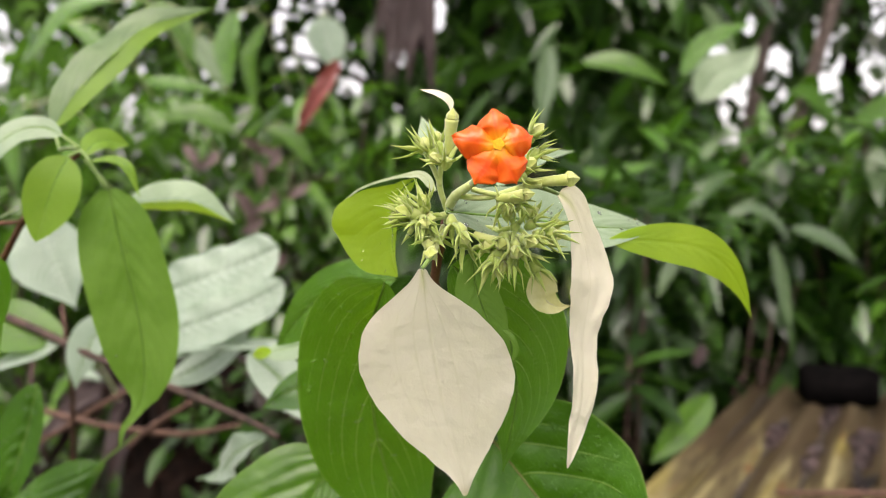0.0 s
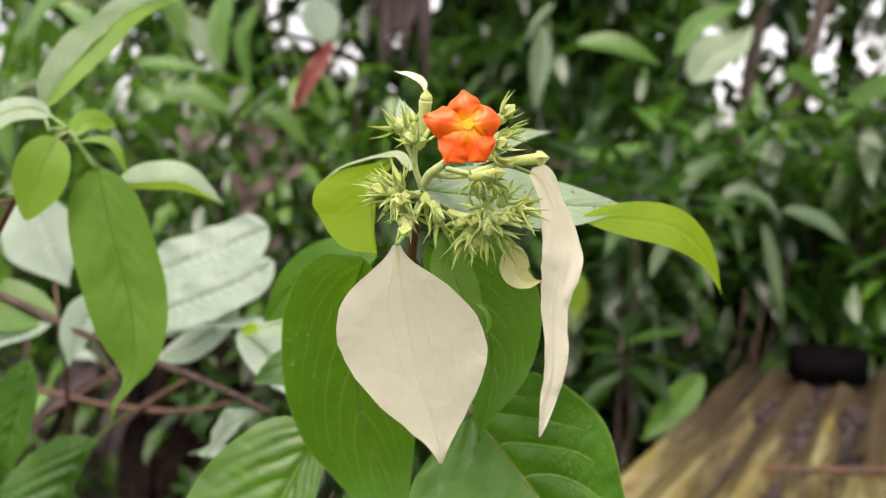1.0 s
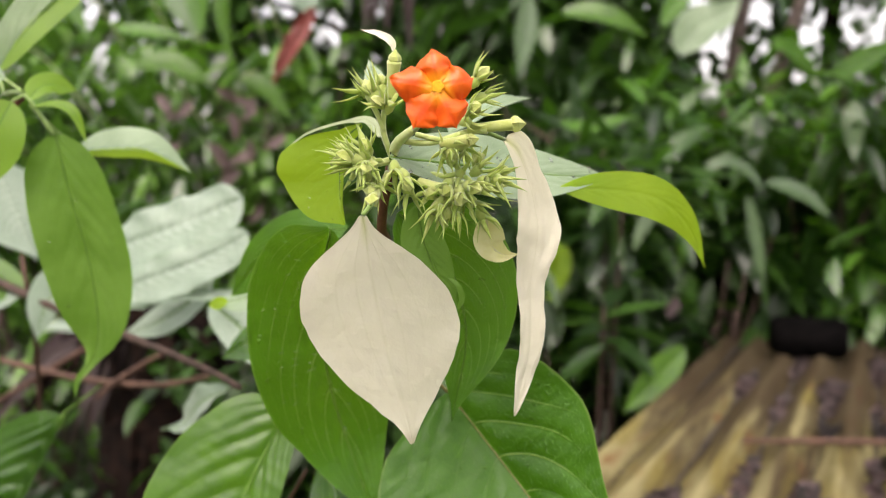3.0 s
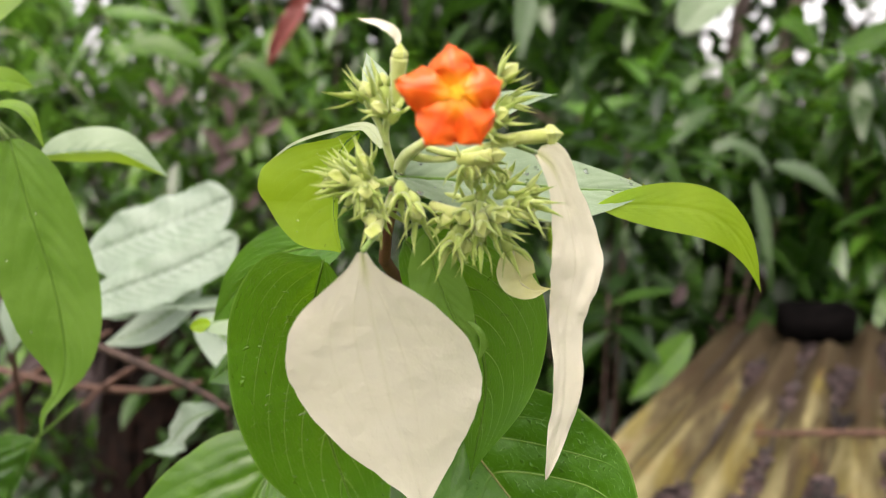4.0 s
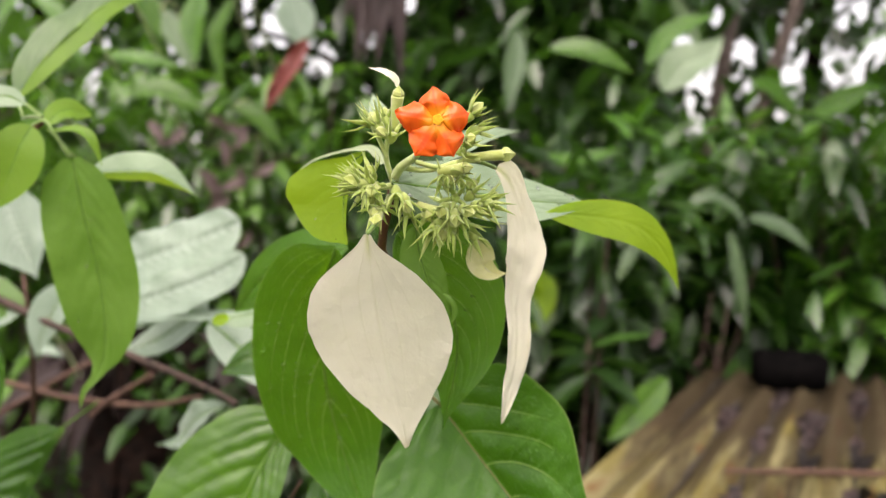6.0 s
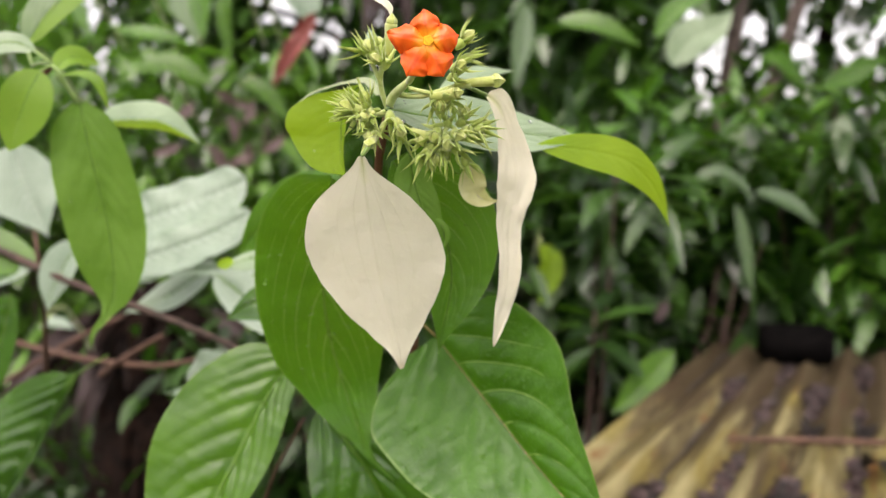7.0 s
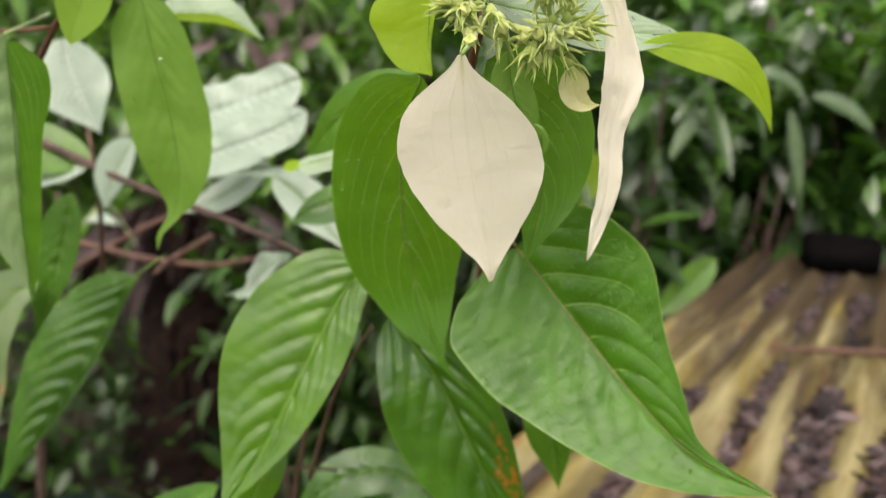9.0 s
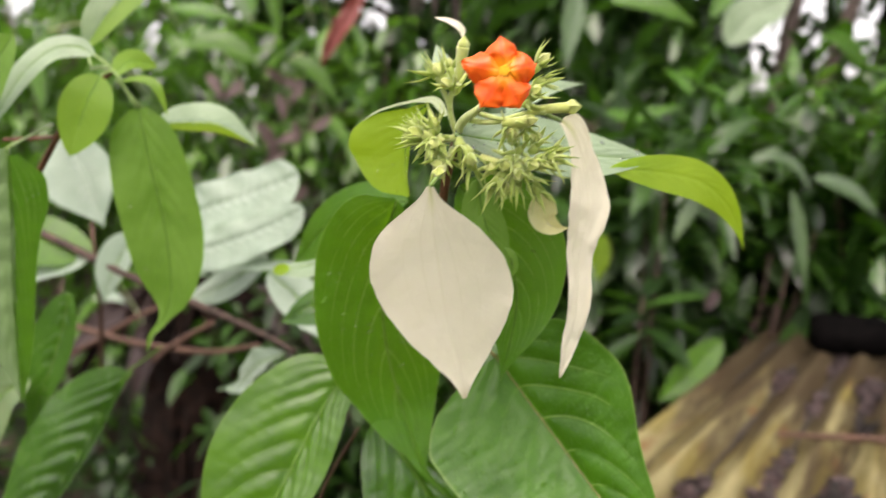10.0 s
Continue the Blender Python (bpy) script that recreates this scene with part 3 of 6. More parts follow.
def box(a, b, c, half, bevel=0.004):
    """A bevelled bar from a to b, c its half width, half its half height."""
    a, b = Vector(a), Vector(b)
    bm = bmesh.new()
    bmesh.ops.create_cube(bm, size=1.0)
    bmesh.ops.scale(bm, vec=((b - a).length, 2 * c, 2 * half), verts=bm.verts)
    bmesh.ops.bevel(bm, geom=list(bm.edges), offset=bevel, segments=2, affect="EDGES")
    turn = (b - a).to_track_quat("X", "Z").to_matrix().to_4x4()
    bm.transform(Matrix.Translation((a + b) / 2) @ turn)
    v, f = [tuple(p.co) for p in bm.verts], [tuple(p.index for p in q.verts) for q in bm.faces]
    bm.free()
    return v, f


for s in (0.5, 1.25, 2.0):
    a, b = on_roof(s, first + 0.05), on_roof(s, first + PITCH * 24)
    z = WAVE * 1.8 + 0.025
    part("beam", mesh_of("beam", *box((a[0], a[1], a[2] - z), (b[0], b[1], b[2] - z), 0.02, 0.022), M_WOOD, smooth=False), roof)
    for q in (first + 0.12, first + PITCH * 12, first + PITCH * 23):
        x, y, zz = on_roof(s, q)
        part("post", mesh_of("post", *box((x, y, -0.03), (x, y, zz - z - 0.02), 0.03, 0.03), M_WOOD, smooth=False), roof)

# litter caught in the valleys of the roof: small dry leaves, each rolled along its length
rng = np.random.default_rng(5)
pieces = []
for k in range(11):
    q = VALLEY + PITCH * k
    for _ in range(1500):
        s = rng.uniform(0.40, 2.1)
        thick = noise.noise(Vector((s * 3.4, k * 3.7, 1.0))) + (0.55 if s < 0.98 else 0.1 if s < 1.2 else 0.0) + (0.12 if k in (2, 3, 4, 5) else -0.1)
        if thick < rng.uniform(0.05, 0.5):
            continue
        heap = min(1.0, max(0.2, thick))
        p = np.array(on_roof(s, q + rng.normal(0, 0.011 * heap), rng.uniform(0.002, 0.006 + 0.012 * heap)))
        size = rng.uniform(0.007, 0.019)
        a = unit(rng.normal(0, 1, 3) * (1, 1, 0.35))
        b = unit(np.cross(a, rng.normal(0, 1, 3)))
        c = np.cross(a, b)
        w, roll = size * rng.uniform(0.22, 0.45), rng.uniform(0.3, 1.1)
        rows = []
        for f, g in ((-1.0, 0.15), (-0.3, 1.0), (0.4, 0.85), (1.0, 0.1)):
            o = p + a * size * f + c * size * 0.25 * f * f
            rows += [o - b * w * g + c * w * g * roll, o, o + b * w * g + c * w * g * roll]
        pieces.append((rows, [(3 * r + h, 3 * r + h + 1, 3 * r + h + 4, 3 * r + h + 3) for r in range(3) for h in range(2)]))
tagged(new("leaf_litter", mesh_of("leaf_litter", *joined(pieces), M_LITTER, smooth=False)), "dark dry leaf litter lying in the roof's valleys", "litter", kind="stuff")

# dark valley strips: silt, and the corrugation's shade put into colour
for k in range(-1, 12):
    q = VALLEY + PITCH * k
    rows = []
    for j in range(130):
        s = 0.34 + 1.82 * j / 129
        w = 0.0012 + (0.012 if s < 1.0 else 0.010) * max(0.0, noise.noise(Vector((s * 3.4, k * 3.7, 1.0))) + (0.35 if s < 0.98 else 0.22)) + 0.0015 * noise.noise(Vector((s * 30, k, 2.0)))
        c = 0.004 * noise.noise(Vector((s * 7, k * 2.2, 4.0)))
        rows.append([on_roof(s, q + c + w * f, 0.0068 if abs(f) < 0.9 else 0.0058) for f in (-1.0, -0.4, 0.4, 1.0)])
    v = [p for row in rows for p in row]
    f = [(4 * j + i, 4 * j + i + 1, 4 * j + i + 5, 4 * j + i + 4) for j in range(129) for i in range(3)]
    part("silt_shade_streak", mesh_of("silt_shade_streak", v, f, M_SILT_SHADE), roof, "dark strip for silt and shade in a valley")
stick = tagged(new("stick", mesh_of("stick", *tube([(0.4667, 1.082, 0.9318), (0.555, 1.082, 0.9309), (0.6716, 1.082, 0.929), (0.8263, 1.082, 0.9255)], [0.003, 0.005, 0.005, 0.004], 16, 8, 0.1, 3), M_TWIG)), "thin pinkish brown stick lying on the roof", "stick")
v, f, u = blade([on_roof(1.18, 0.03, 0.012), on_roof(1.13, 0.045, 0.022), on_roof(1.06, 0.066, 0.016)], 0.017, 0.017, (0, -0.5, 1), fold=40, quilt=0.001, wave=0.003)
tagged(new("dry_leaf", mesh_of("dry_leaf", v, f, M_ROTTEN, u)), "curled black dry leaf on the roof", "leaf")
for s, q in ((1.33, VALLEY + PITCH * 2.05), (0.98, VALLEY + PITCH * 2.05), (1.38, VALLEY + PITCH * 3.0)):
    v, f, u = blade([on_roof(s - 0.04, q, 0.008), on_roof(s, q + 0.004, 0.02), on_roof(s + 0.05, q, 0.01)], 0.024, 0.024, (0, -0.5, 1), fold=45, quilt=0.001, wave=0.004)
    tagged(new("dry_leaf", mesh_of("dry_leaf", v, f, M_ROTTEN, u)), "dark curled dry leaf in a roof valley", "leaf", "dry leaves on the roof")
a, b = (0.8006, 1.74, 0.8668), (0.9514, 1.72, 0.8743)
drop = max(on_roof(p[0] * ALONG[0] + p[1] * ALONG[1], VALLEY + PITCH / 2)[2] for p in (a, b))
v, f = box((a[0], a[1], drop + 0.034), (b[0], b[1], drop + 0.034), 0.04, 0.040, 0.007)
tagged(new("black_block", mesh_of("black_block", v, f, M_BLACK)), "black rounded rubber block lying on the far end of the roof", "block")


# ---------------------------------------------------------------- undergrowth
# Sky gaps fitted to the camera's view: direction across, rise, half width, half height.
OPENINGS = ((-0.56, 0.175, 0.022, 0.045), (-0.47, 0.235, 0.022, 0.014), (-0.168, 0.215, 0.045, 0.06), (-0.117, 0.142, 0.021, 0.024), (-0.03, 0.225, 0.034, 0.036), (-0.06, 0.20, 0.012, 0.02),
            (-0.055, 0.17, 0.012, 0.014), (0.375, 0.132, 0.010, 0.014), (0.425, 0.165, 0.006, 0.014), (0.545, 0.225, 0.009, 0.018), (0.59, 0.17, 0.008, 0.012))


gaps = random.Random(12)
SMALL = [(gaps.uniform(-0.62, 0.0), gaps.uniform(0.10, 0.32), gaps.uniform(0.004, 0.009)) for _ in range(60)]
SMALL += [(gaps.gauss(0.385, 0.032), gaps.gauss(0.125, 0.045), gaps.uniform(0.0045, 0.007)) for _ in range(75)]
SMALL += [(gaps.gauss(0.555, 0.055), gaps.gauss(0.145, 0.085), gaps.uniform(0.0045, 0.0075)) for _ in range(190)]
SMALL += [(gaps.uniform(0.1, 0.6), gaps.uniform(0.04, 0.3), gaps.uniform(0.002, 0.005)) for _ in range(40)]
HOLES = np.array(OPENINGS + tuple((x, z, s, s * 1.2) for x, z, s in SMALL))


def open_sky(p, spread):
    """Whether a spot, seen from the camera's start, lies in one of the sky gaps."""
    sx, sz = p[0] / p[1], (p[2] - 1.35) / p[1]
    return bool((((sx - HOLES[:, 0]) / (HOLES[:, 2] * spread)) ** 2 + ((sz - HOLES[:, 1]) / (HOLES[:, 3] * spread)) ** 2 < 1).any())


def arched(p, t, s, u, ln, w, sag, stations):
    """One folded leaf that arches over: rows of left margin, midrib, right margin."""
    f = np.array([k / stations for k in range(stations + 1)])
    g = np.maximum(np.sin(np.pi * f ** 0.8) ** 0.75, 0.04)
    mid = p + np.outer(f * ln, t) - np.outer(sag * f * f, u)
    lift = np.outer(g * w * 0.3, u)
    side = np.outer(g * w, s)
    return np.stack((mid + side + lift, mid, mid - side + lift), axis=1).reshape(-1, 3)


def sprays(spots, length, width, seed, droop=0.5, turn=None, stations=4, ways=None):
    """Many folded, arching lance leaves, each hanging outward from its spot, or along its own way."""
    r = np.random.default_rng(seed)
    verts, faces, n = [], [], 0
    quads = [(3 * k + h, 3 * k + h + 1, 3 * k + h + 4, 3 * k + h + 3) for k in range(stations) for h in range(2)]
    for k, p in enumerate(spots):
        az = r.uniform(0, 6.283) if turn is None else turn + r.normal(0, 0.9)
        down = r.normal(droop, 0.4)
        t = unit((math.cos(az), math.sin(az), -down)) if ways is None else unit(ways[k])
        s = unit(np.cross(t, (r.normal(0, 0.25), r.normal(0, 0.25), 1)))
        u = np.cross(s, t)
        ln = length * r.uniform(0.55, 1.25)
        w = width * r.uniform(0.7, 1.25) * 0.9
        sag = ln * r.uniform(0.05, 0.32)
        p = np.asarray(p)
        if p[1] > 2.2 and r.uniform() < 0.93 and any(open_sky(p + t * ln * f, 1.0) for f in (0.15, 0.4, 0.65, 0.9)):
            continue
        verts.append(arched(p, t, s, u, ln, w, sag, stations))
        faces += [tuple(i + n for i in q) for q in quads]
        n += 3 * (stations + 1)
    return np.concatenate(verts), faces


def whorl_bush(name, base, top, spread, shoots, length, width, material, label, seed, leaves=11, low=0.3):
    """A shrub of upright shoots: each ends in whorls of long arching leaves that spread all round its tip."""
    r = np.random.default_rng(seed)
    ob = thing(name, base, label, "shrub")
    base = np.array(base, float)
    spots, ways = [], []
    for k in range(shoots):
        az, far = r.uniform(0, 6.283), math.sqrt(r.uniform(0, 1))
        tip = base + np.array((math.cos(az) * spread[0] * far, math.sin(az) * spread[1] * far, top * (low + (1 - low) * r.uniform() ** 0.75)))
        q = np.array((tip[0] * ALONG[0] + tip[1] * ALONG[1], tip[0] * ACROSS[0] + tip[1] * ACROSS[1]))
        if q[1] > first - 0.05 and 0.1 < q[0] < 2.12 and tip[2] < 1.16:
            continue
        root = base + (tip - base) * (0.25, 0.25, 0)
        lean = unit(np.array((tip[0] - base[0], tip[1] - base[1] - 0.2, 0.9)) + r.normal(0, 0.25, 3))
        if k % 4 == 0:
            part("stem", mesh_of("stem", *tube([root - (0, 0, 0.03), (root + tip) / 2 + r.normal(0, 0.03, 3), tip], [0.011, 0.007, 0.003], 8, 6), M_TWIG_DARK), ob)
        a = unit(np.cross(lean, (0.3, 0.9, 0.1)))
        b = np.cross(lean, a)
        turn = r.uniform(0, 6.283)
        for h in range(leaves):
            f = turn + 2.4 * h + r.normal(0, 0.2)
            out = a * math.cos(f) + b * math.sin(f)
            spots.append(tip - lean * length * 0.055 * h + out * 0.004)
            ways.append(out + lean * (0.75 - 0.13 * h) + r.normal(0, 0.1, 3) - (0, 0, 0.12 + 0.02 * h))
    v, f = sprays(spots, length, width, seed + 1, stations=5, ways=ways)
    part("crown", mesh_of("crown", v, f, material), ob)
    return ob


def bush(name, base, top, spread, count, length, width, material, label, seed, droop=0.5, low=0.15, stems=6, category="shrub"):
    """A shrub of several tapered stems with side twigs and a ragged crown of separate leaves."""
    r = np.random.default_rng(seed)
    ob = thing(name, base, label, category)
    base = np.array(base, float)
    spots, tips = [], []
    for k in range(stems):
        rods = []
        az = r.uniform(0, 6.283)
        end = base + np.array((math.cos(az) * spread[0] * r.uniform(0.2, 0.8), math.sin(az) * spread[1] * r.uniform(0.2, 0.8), top * r.uniform(0.7, 1.0)))
        mid = base + (end - base) * 0.5 + r.normal(0, 0.04, 3)
        rods.append(tube([base + r.normal(0, 0.02, 3) * (1, 1, 0) - (0, 0, 0.04), mid, end], [0.014, 0.009, 0.003], 8, 6))
        for q in range(5):
            f = r.uniform(0.3, 1.0)
            a = base + (end - base) * f
            b = a + r.normal(0, 1, 3) * np.array((spread[0], spread[1], top * 0.25)) * 0.4
            b[2] = max(b[2], 0.05)
            rods.append(tube([a, (a + b) / 2 + (0, 0, 0.03), b], [0.005, 0.004, 0.002], 5, 5))
            tips.append((a, b))
        part("stem", mesh_of("stem", *joined(rods), M_TWIG_DARK), ob)
    tries = 0
    while len(spots) < count and tries < count * 6:
        tries += 1
        if tips and r.uniform() < 0.45:
            a, b = tips[r.integers(len(tips))]
            p = a + (b - a) * r.uniform(0, 1) + r.normal(0, length * 0.35, 3)
        else:
            p = base + np.array((r.uniform(-1, 1) * spread[0], r.uniform(-1, 1) * spread[1], top * (low + (1 - low) * r.uniform() ** 0.8)))
            d = ((p - base) / (spread[0], spread[1], top))
            if noise.noise(Vector(p * 3.1 / max(length * 10, 1))) < -0.18 or d[0] ** 2 + d[1] ** 2 > 1.1:
                continue
        if p[2] < 0.03 or  (p[1] < 1.25 and abs(p[0]) < 0.5 * p[1] + 0.2):
            continue
        x, y = p[0], p[1]
        s, q = x * ALONG[0] + y * ALONG[1], x * ACROSS[0] + y * ACROSS[1]
        if q > first - 0.05 and 0.1 < s < 2.16 and p[2] < 1.16:
            continue
        spots.append(p)
    v, f = sprays(spots, length, width, seed + 1, droop)
    part("crown", mesh_of("crown", v, f, material), ob)
    return ob


def tree(name, base, height, radius, material, label, seed, lean=(0, 0), crown=2500, leafmat=None, length=0.2, width=0.03, low=0.55, reach=1.4):
    """A tapered trunk with limbs and a loose crown of separate leaves."""
    r = np.random.default_rng(seed)
    ob = thing(name, base, label, "tree")
    b = np.array(base, float)
    t = b + (lean[0], lean[1], height)
    v, f = tube([b - (0, 0, 0.05), b * 0.6 + t * 0.4 + r.normal(0, 0.03, 3), t], [radius * 1.25, radius, radius * 0.75, radius * 0.45], 24, 12, 0.05, seed)
    part("trunk", mesh_of("trunk", v, f, material), ob)
    spots = []
    for k in range(9):
        a = b + (t - b) * r.uniform(low, 1.0)
        az = r.uniform(0, 6.283)
        e = a + np.array((math.cos(az), math.sin(az), r.uniform(0.1, 0.6))) * reach * r.uniform(0.5, 1.0)
        part("limb", mesh_of("limb", *tube([a, (a + e) / 2 + (0, 0, 0.08), e], [radius * 0.4, radius * 0.25, 0.006], 8, 6), material), ob)
        for _ in range(crown // 9):
            p = a + (e - a) * r.uniform(0.15, 1.05) + r.normal(0, 0.26, 3)
            if p[2] > 0.2 and p[1] > 1.3:
                spots.append(p)
    v, f = sprays(spots, length, width, seed + 3, 0.7)
    part("crown", mesh_of("crown", v, f, leafmat or M_BG_SHADED), ob)
    return ob


# the bank beside and beyond the roof
for base, top, spread, count, ln, w, mat, seed in (
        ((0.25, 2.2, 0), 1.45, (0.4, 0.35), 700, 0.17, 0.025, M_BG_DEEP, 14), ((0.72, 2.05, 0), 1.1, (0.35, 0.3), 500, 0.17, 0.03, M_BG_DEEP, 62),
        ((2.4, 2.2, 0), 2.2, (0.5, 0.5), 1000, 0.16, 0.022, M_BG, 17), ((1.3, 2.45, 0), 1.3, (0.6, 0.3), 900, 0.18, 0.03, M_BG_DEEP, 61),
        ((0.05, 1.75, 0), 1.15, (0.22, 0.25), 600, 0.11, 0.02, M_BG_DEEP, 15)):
    bush("lance_leaved_shrub", base, top, spread, count, ln, w, mat, "dense green shrub with lance-shaped damp leaves, darkened for shade", seed, 0.7)
for base, top, spread, shoots, ln, w, mat, seed in (
        ((0.42, 1.80, 0), 1.36, (0.26, 0.24), 42, 0.150, 0.020, M_BG_SHADED, 19), ((0.62, 2.15, 0), 1.42, (0.34, 0.28), 60, 0.155, 0.021, M_BG_SHADED, 71),
        ((0.98, 2.32, 0), 1.55, (0.40, 0.30), 66, 0.165, 0.024, M_BG_GLOSS, 72), ((1.40, 2.40, 0), 1.62, (0.42, 0.34), 66, 0.165, 0.024, M_BG, 73),
        ((0.75, 2.85, 0), 1.62, (0.55, 0.36), 70, 0.180, 0.026, M_BG_SHADED, 11), ((1.45, 2.95, 0), 1.85, (0.55, 0.40), 72, 0.180, 0.026, M_BG_GLOSS, 12),
        ((2.10, 2.90, 0), 1.8, (0.5, 0.5), 60, 0.180, 0.026, M_BG_LIT, 13), ((1.85, 1.95, 0), 1.75, (0.30, 0.40), 46, 0.150, 0.021, M_BG_LIT, 16)):
    whorl_bush("whorled_shrub", base, top, spread, shoots, ln, w, mat, "dense shrub with whorls of long glossy wet green leaves", seed)
for base, top, spread, count, ln, w, mat, seed in (
        ((-0.55, 2.9, 0), 1.75, (0.6, 0.4), 1200, 0.13, 0.022, M_BG_LIT, 21), ((-1.35, 2.8, 0), 1.9, (0.6, 0.5), 1300, 0.13, 0.024, M_BG_LIT, 22),
        ((-2.0, 3.3, 0), 2.1, (0.6, 0.5), 1000, 0.16, 0.03, M_BG_LIT, 23), ((-0.1, 3.2, 0), 1.7, (0.5, 0.4), 1000, 0.13, 0.02, M_BG, 24),
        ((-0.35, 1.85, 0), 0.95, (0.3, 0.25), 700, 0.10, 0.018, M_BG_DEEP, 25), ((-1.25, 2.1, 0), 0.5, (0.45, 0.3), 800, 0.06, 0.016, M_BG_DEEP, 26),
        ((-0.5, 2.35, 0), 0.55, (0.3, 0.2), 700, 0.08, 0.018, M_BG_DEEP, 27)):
    bush("green_shrub", base, top, spread, count, ln, w, mat, "loose leafy green shrub in the undergrowth", seed, 0.45)
# the wood behind, its leaves mostly coloured dark for shade
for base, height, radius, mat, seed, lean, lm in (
        ((0.55, 4.3, 0), 3.6, 0.06, M_BARK, 31, (0.1, 0), M_BG_SHADED), ((1.3, 4.6, 0), 3.8, 0.06, M_BARK, 32, (0.1, 0), M_BG_SHADED), ((-0.1, 4.4, 0), 3.7, 0.07, M_BARK, 33, (0, 0), M_BG_SHADED),
        ((-1.0, 4.6, 0), 3.6, 0.06, M_BARK, 34, (0, 0), M_BG), ((-2.2, 4.8, 0), 3.8, 0.07, M_BARK, 35, (0.1, 0), M_BG_LIT), ((2.4, 4.8, 0), 3.4, 0.06, M_BARK, 36, (0.1, 0), M_BG_SHADED),
        ((3.3, 5.2, 0), 3.6, 0.06, M_BARK, 37, (0, 0), M_BG_SHADED), ((0.2, 3.6, 0), 3.2, 0.05, M_BARK, 38, (0, 0), M_BG_SHADED)):
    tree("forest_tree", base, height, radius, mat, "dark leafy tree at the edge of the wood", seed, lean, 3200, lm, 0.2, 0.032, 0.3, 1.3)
for a, b, rad in (((1.3914, 3.6, 1.6882), (1.4773, 3.6, 2.4103), 0.034), ((1.507, 3.5, 1.494), (1.7538, 3.5, 2.3808), 0.03)):
    a, b = np.array(a), np.array(b)
    foot = a + (a - b) * a[2] / (b - a)[2]
    top = b + (b - a) * 2.0
    ob = thing("slender_tree", (foot[0], foot[1], 0), "slender bare grey-brown tree trunk", "tree")
    v, f = tube([foot - (0, 0, 0.05), a, b, top], [rad * 1.2, rad, rad, rad * 0.6], 30, 10, 0.06, 7)
    part("trunk", mesh_of("trunk", v, f, M_BARK_GREY), ob)

# unseen tree, added to shade the roof; its leaves stay above the view
over = tree("roof_shade_tree", (2.35, 2.3, 0), 2.7, 0.05, M_BARK, "unseen leafy tree added to shade the roof", 39, (-0.2, -0.2), 600, M_BG_SHADED, 0.2, 0.035, 0.7, 0.8)
r = np.random.default_rng(40)
spots = []
for k in range(6):
    a, e = np.array((2.2, 2.15, r.uniform(2.2, 2.6))), np.array((r.uniform(0.5, 1.4), r.uniform(0.85, 1.8), r.uniform(1.95, 2.25)))
    part("limb", mesh_of("limb", *tube([a, (a + e) / 2 + (0, 0, 0.12), e], [0.03, 0.02, 0.006], 8, 6), M_BARK), over)
    spots += [a + (e - a) * r.uniform(0.1, 1.1) + r.normal(0, 1, 3) * (0.22, 0.22, 0.08) for _ in range(110)]
spots = [p for p in spots if p[2] > 1.45 + 0.255 * p[1] and p[2] > 1.75 and p[1] > 0.78 and 0.42 < p[0] < 1.7 and p[1] < 1.75]
part("crown", mesh_of("crown", *sprays(spots, 0.2, 0.035, 41, 0.3), M_BG_SHADED), over)

# far hedge that closes the view, and the wood behind the camera
r = np.random.default_rng(77)
spots = []
while len(spots) < 22000:
    y = r.uniform(5.2, 7.5)
    p = np.array((y * r.uniform(-0.85, 0.85), y, r.uniform(0.0, 3.6)))
    if not (noise.noise(Vector(p * 1.6)) > 0.42 and p[2] > 2.0):
        spots.append(p)
tagged(new("far_foliage", mesh_of("far_foliage", *sprays(spots, 0.18, 0.034, 78, 0.6, stations=3), M_BG_SHADED)), "dense foliage of the far wood, coloured dark for shade", "foliage", kind="stuff")
spots = []
while len(spots) < 5000:
    az, d = r.uniform(1.05 * math.pi, 1.95 * math.pi), r.uniform(3.5, 6.0)
    spots.append(np.array((math.cos(az) * d, math.sin(az) * d, r.uniform(0.0, 2.4))))
tagged(new("far_foliage", mesh_of("far_foliage", *sprays(spots, 0.3, 0.06, 79, 0.6, stations=3), M_BG)), "green foliage standing all round", "foliage", kind="stuff")
spots = [np.array((r.uniform(-2.2, 0.6), r.uniform(1.3, 3.4), r.uniform(0.02, 0.10))) for _ in range(3500)]
tagged(new("ground_weeds", mesh_of("ground_weeds", *sprays(spots, 0.05, 0.012, 80, -0.2, stations=3), M_BG_DEEP)), "low green weeds covering the ground", "weeds", kind="stuff")

# the dark trunk, with dead fronds hanging from it
base = (-0.80, 2.3, 0)
stump = ob = thing("dark_trunk", base, "thick dark brown fibrous tree trunk with peeling bark", "tree")
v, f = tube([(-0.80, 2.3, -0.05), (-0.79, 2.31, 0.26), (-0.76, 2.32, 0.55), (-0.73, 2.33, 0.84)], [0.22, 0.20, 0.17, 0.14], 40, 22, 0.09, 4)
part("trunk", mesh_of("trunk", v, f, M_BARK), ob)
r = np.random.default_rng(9)
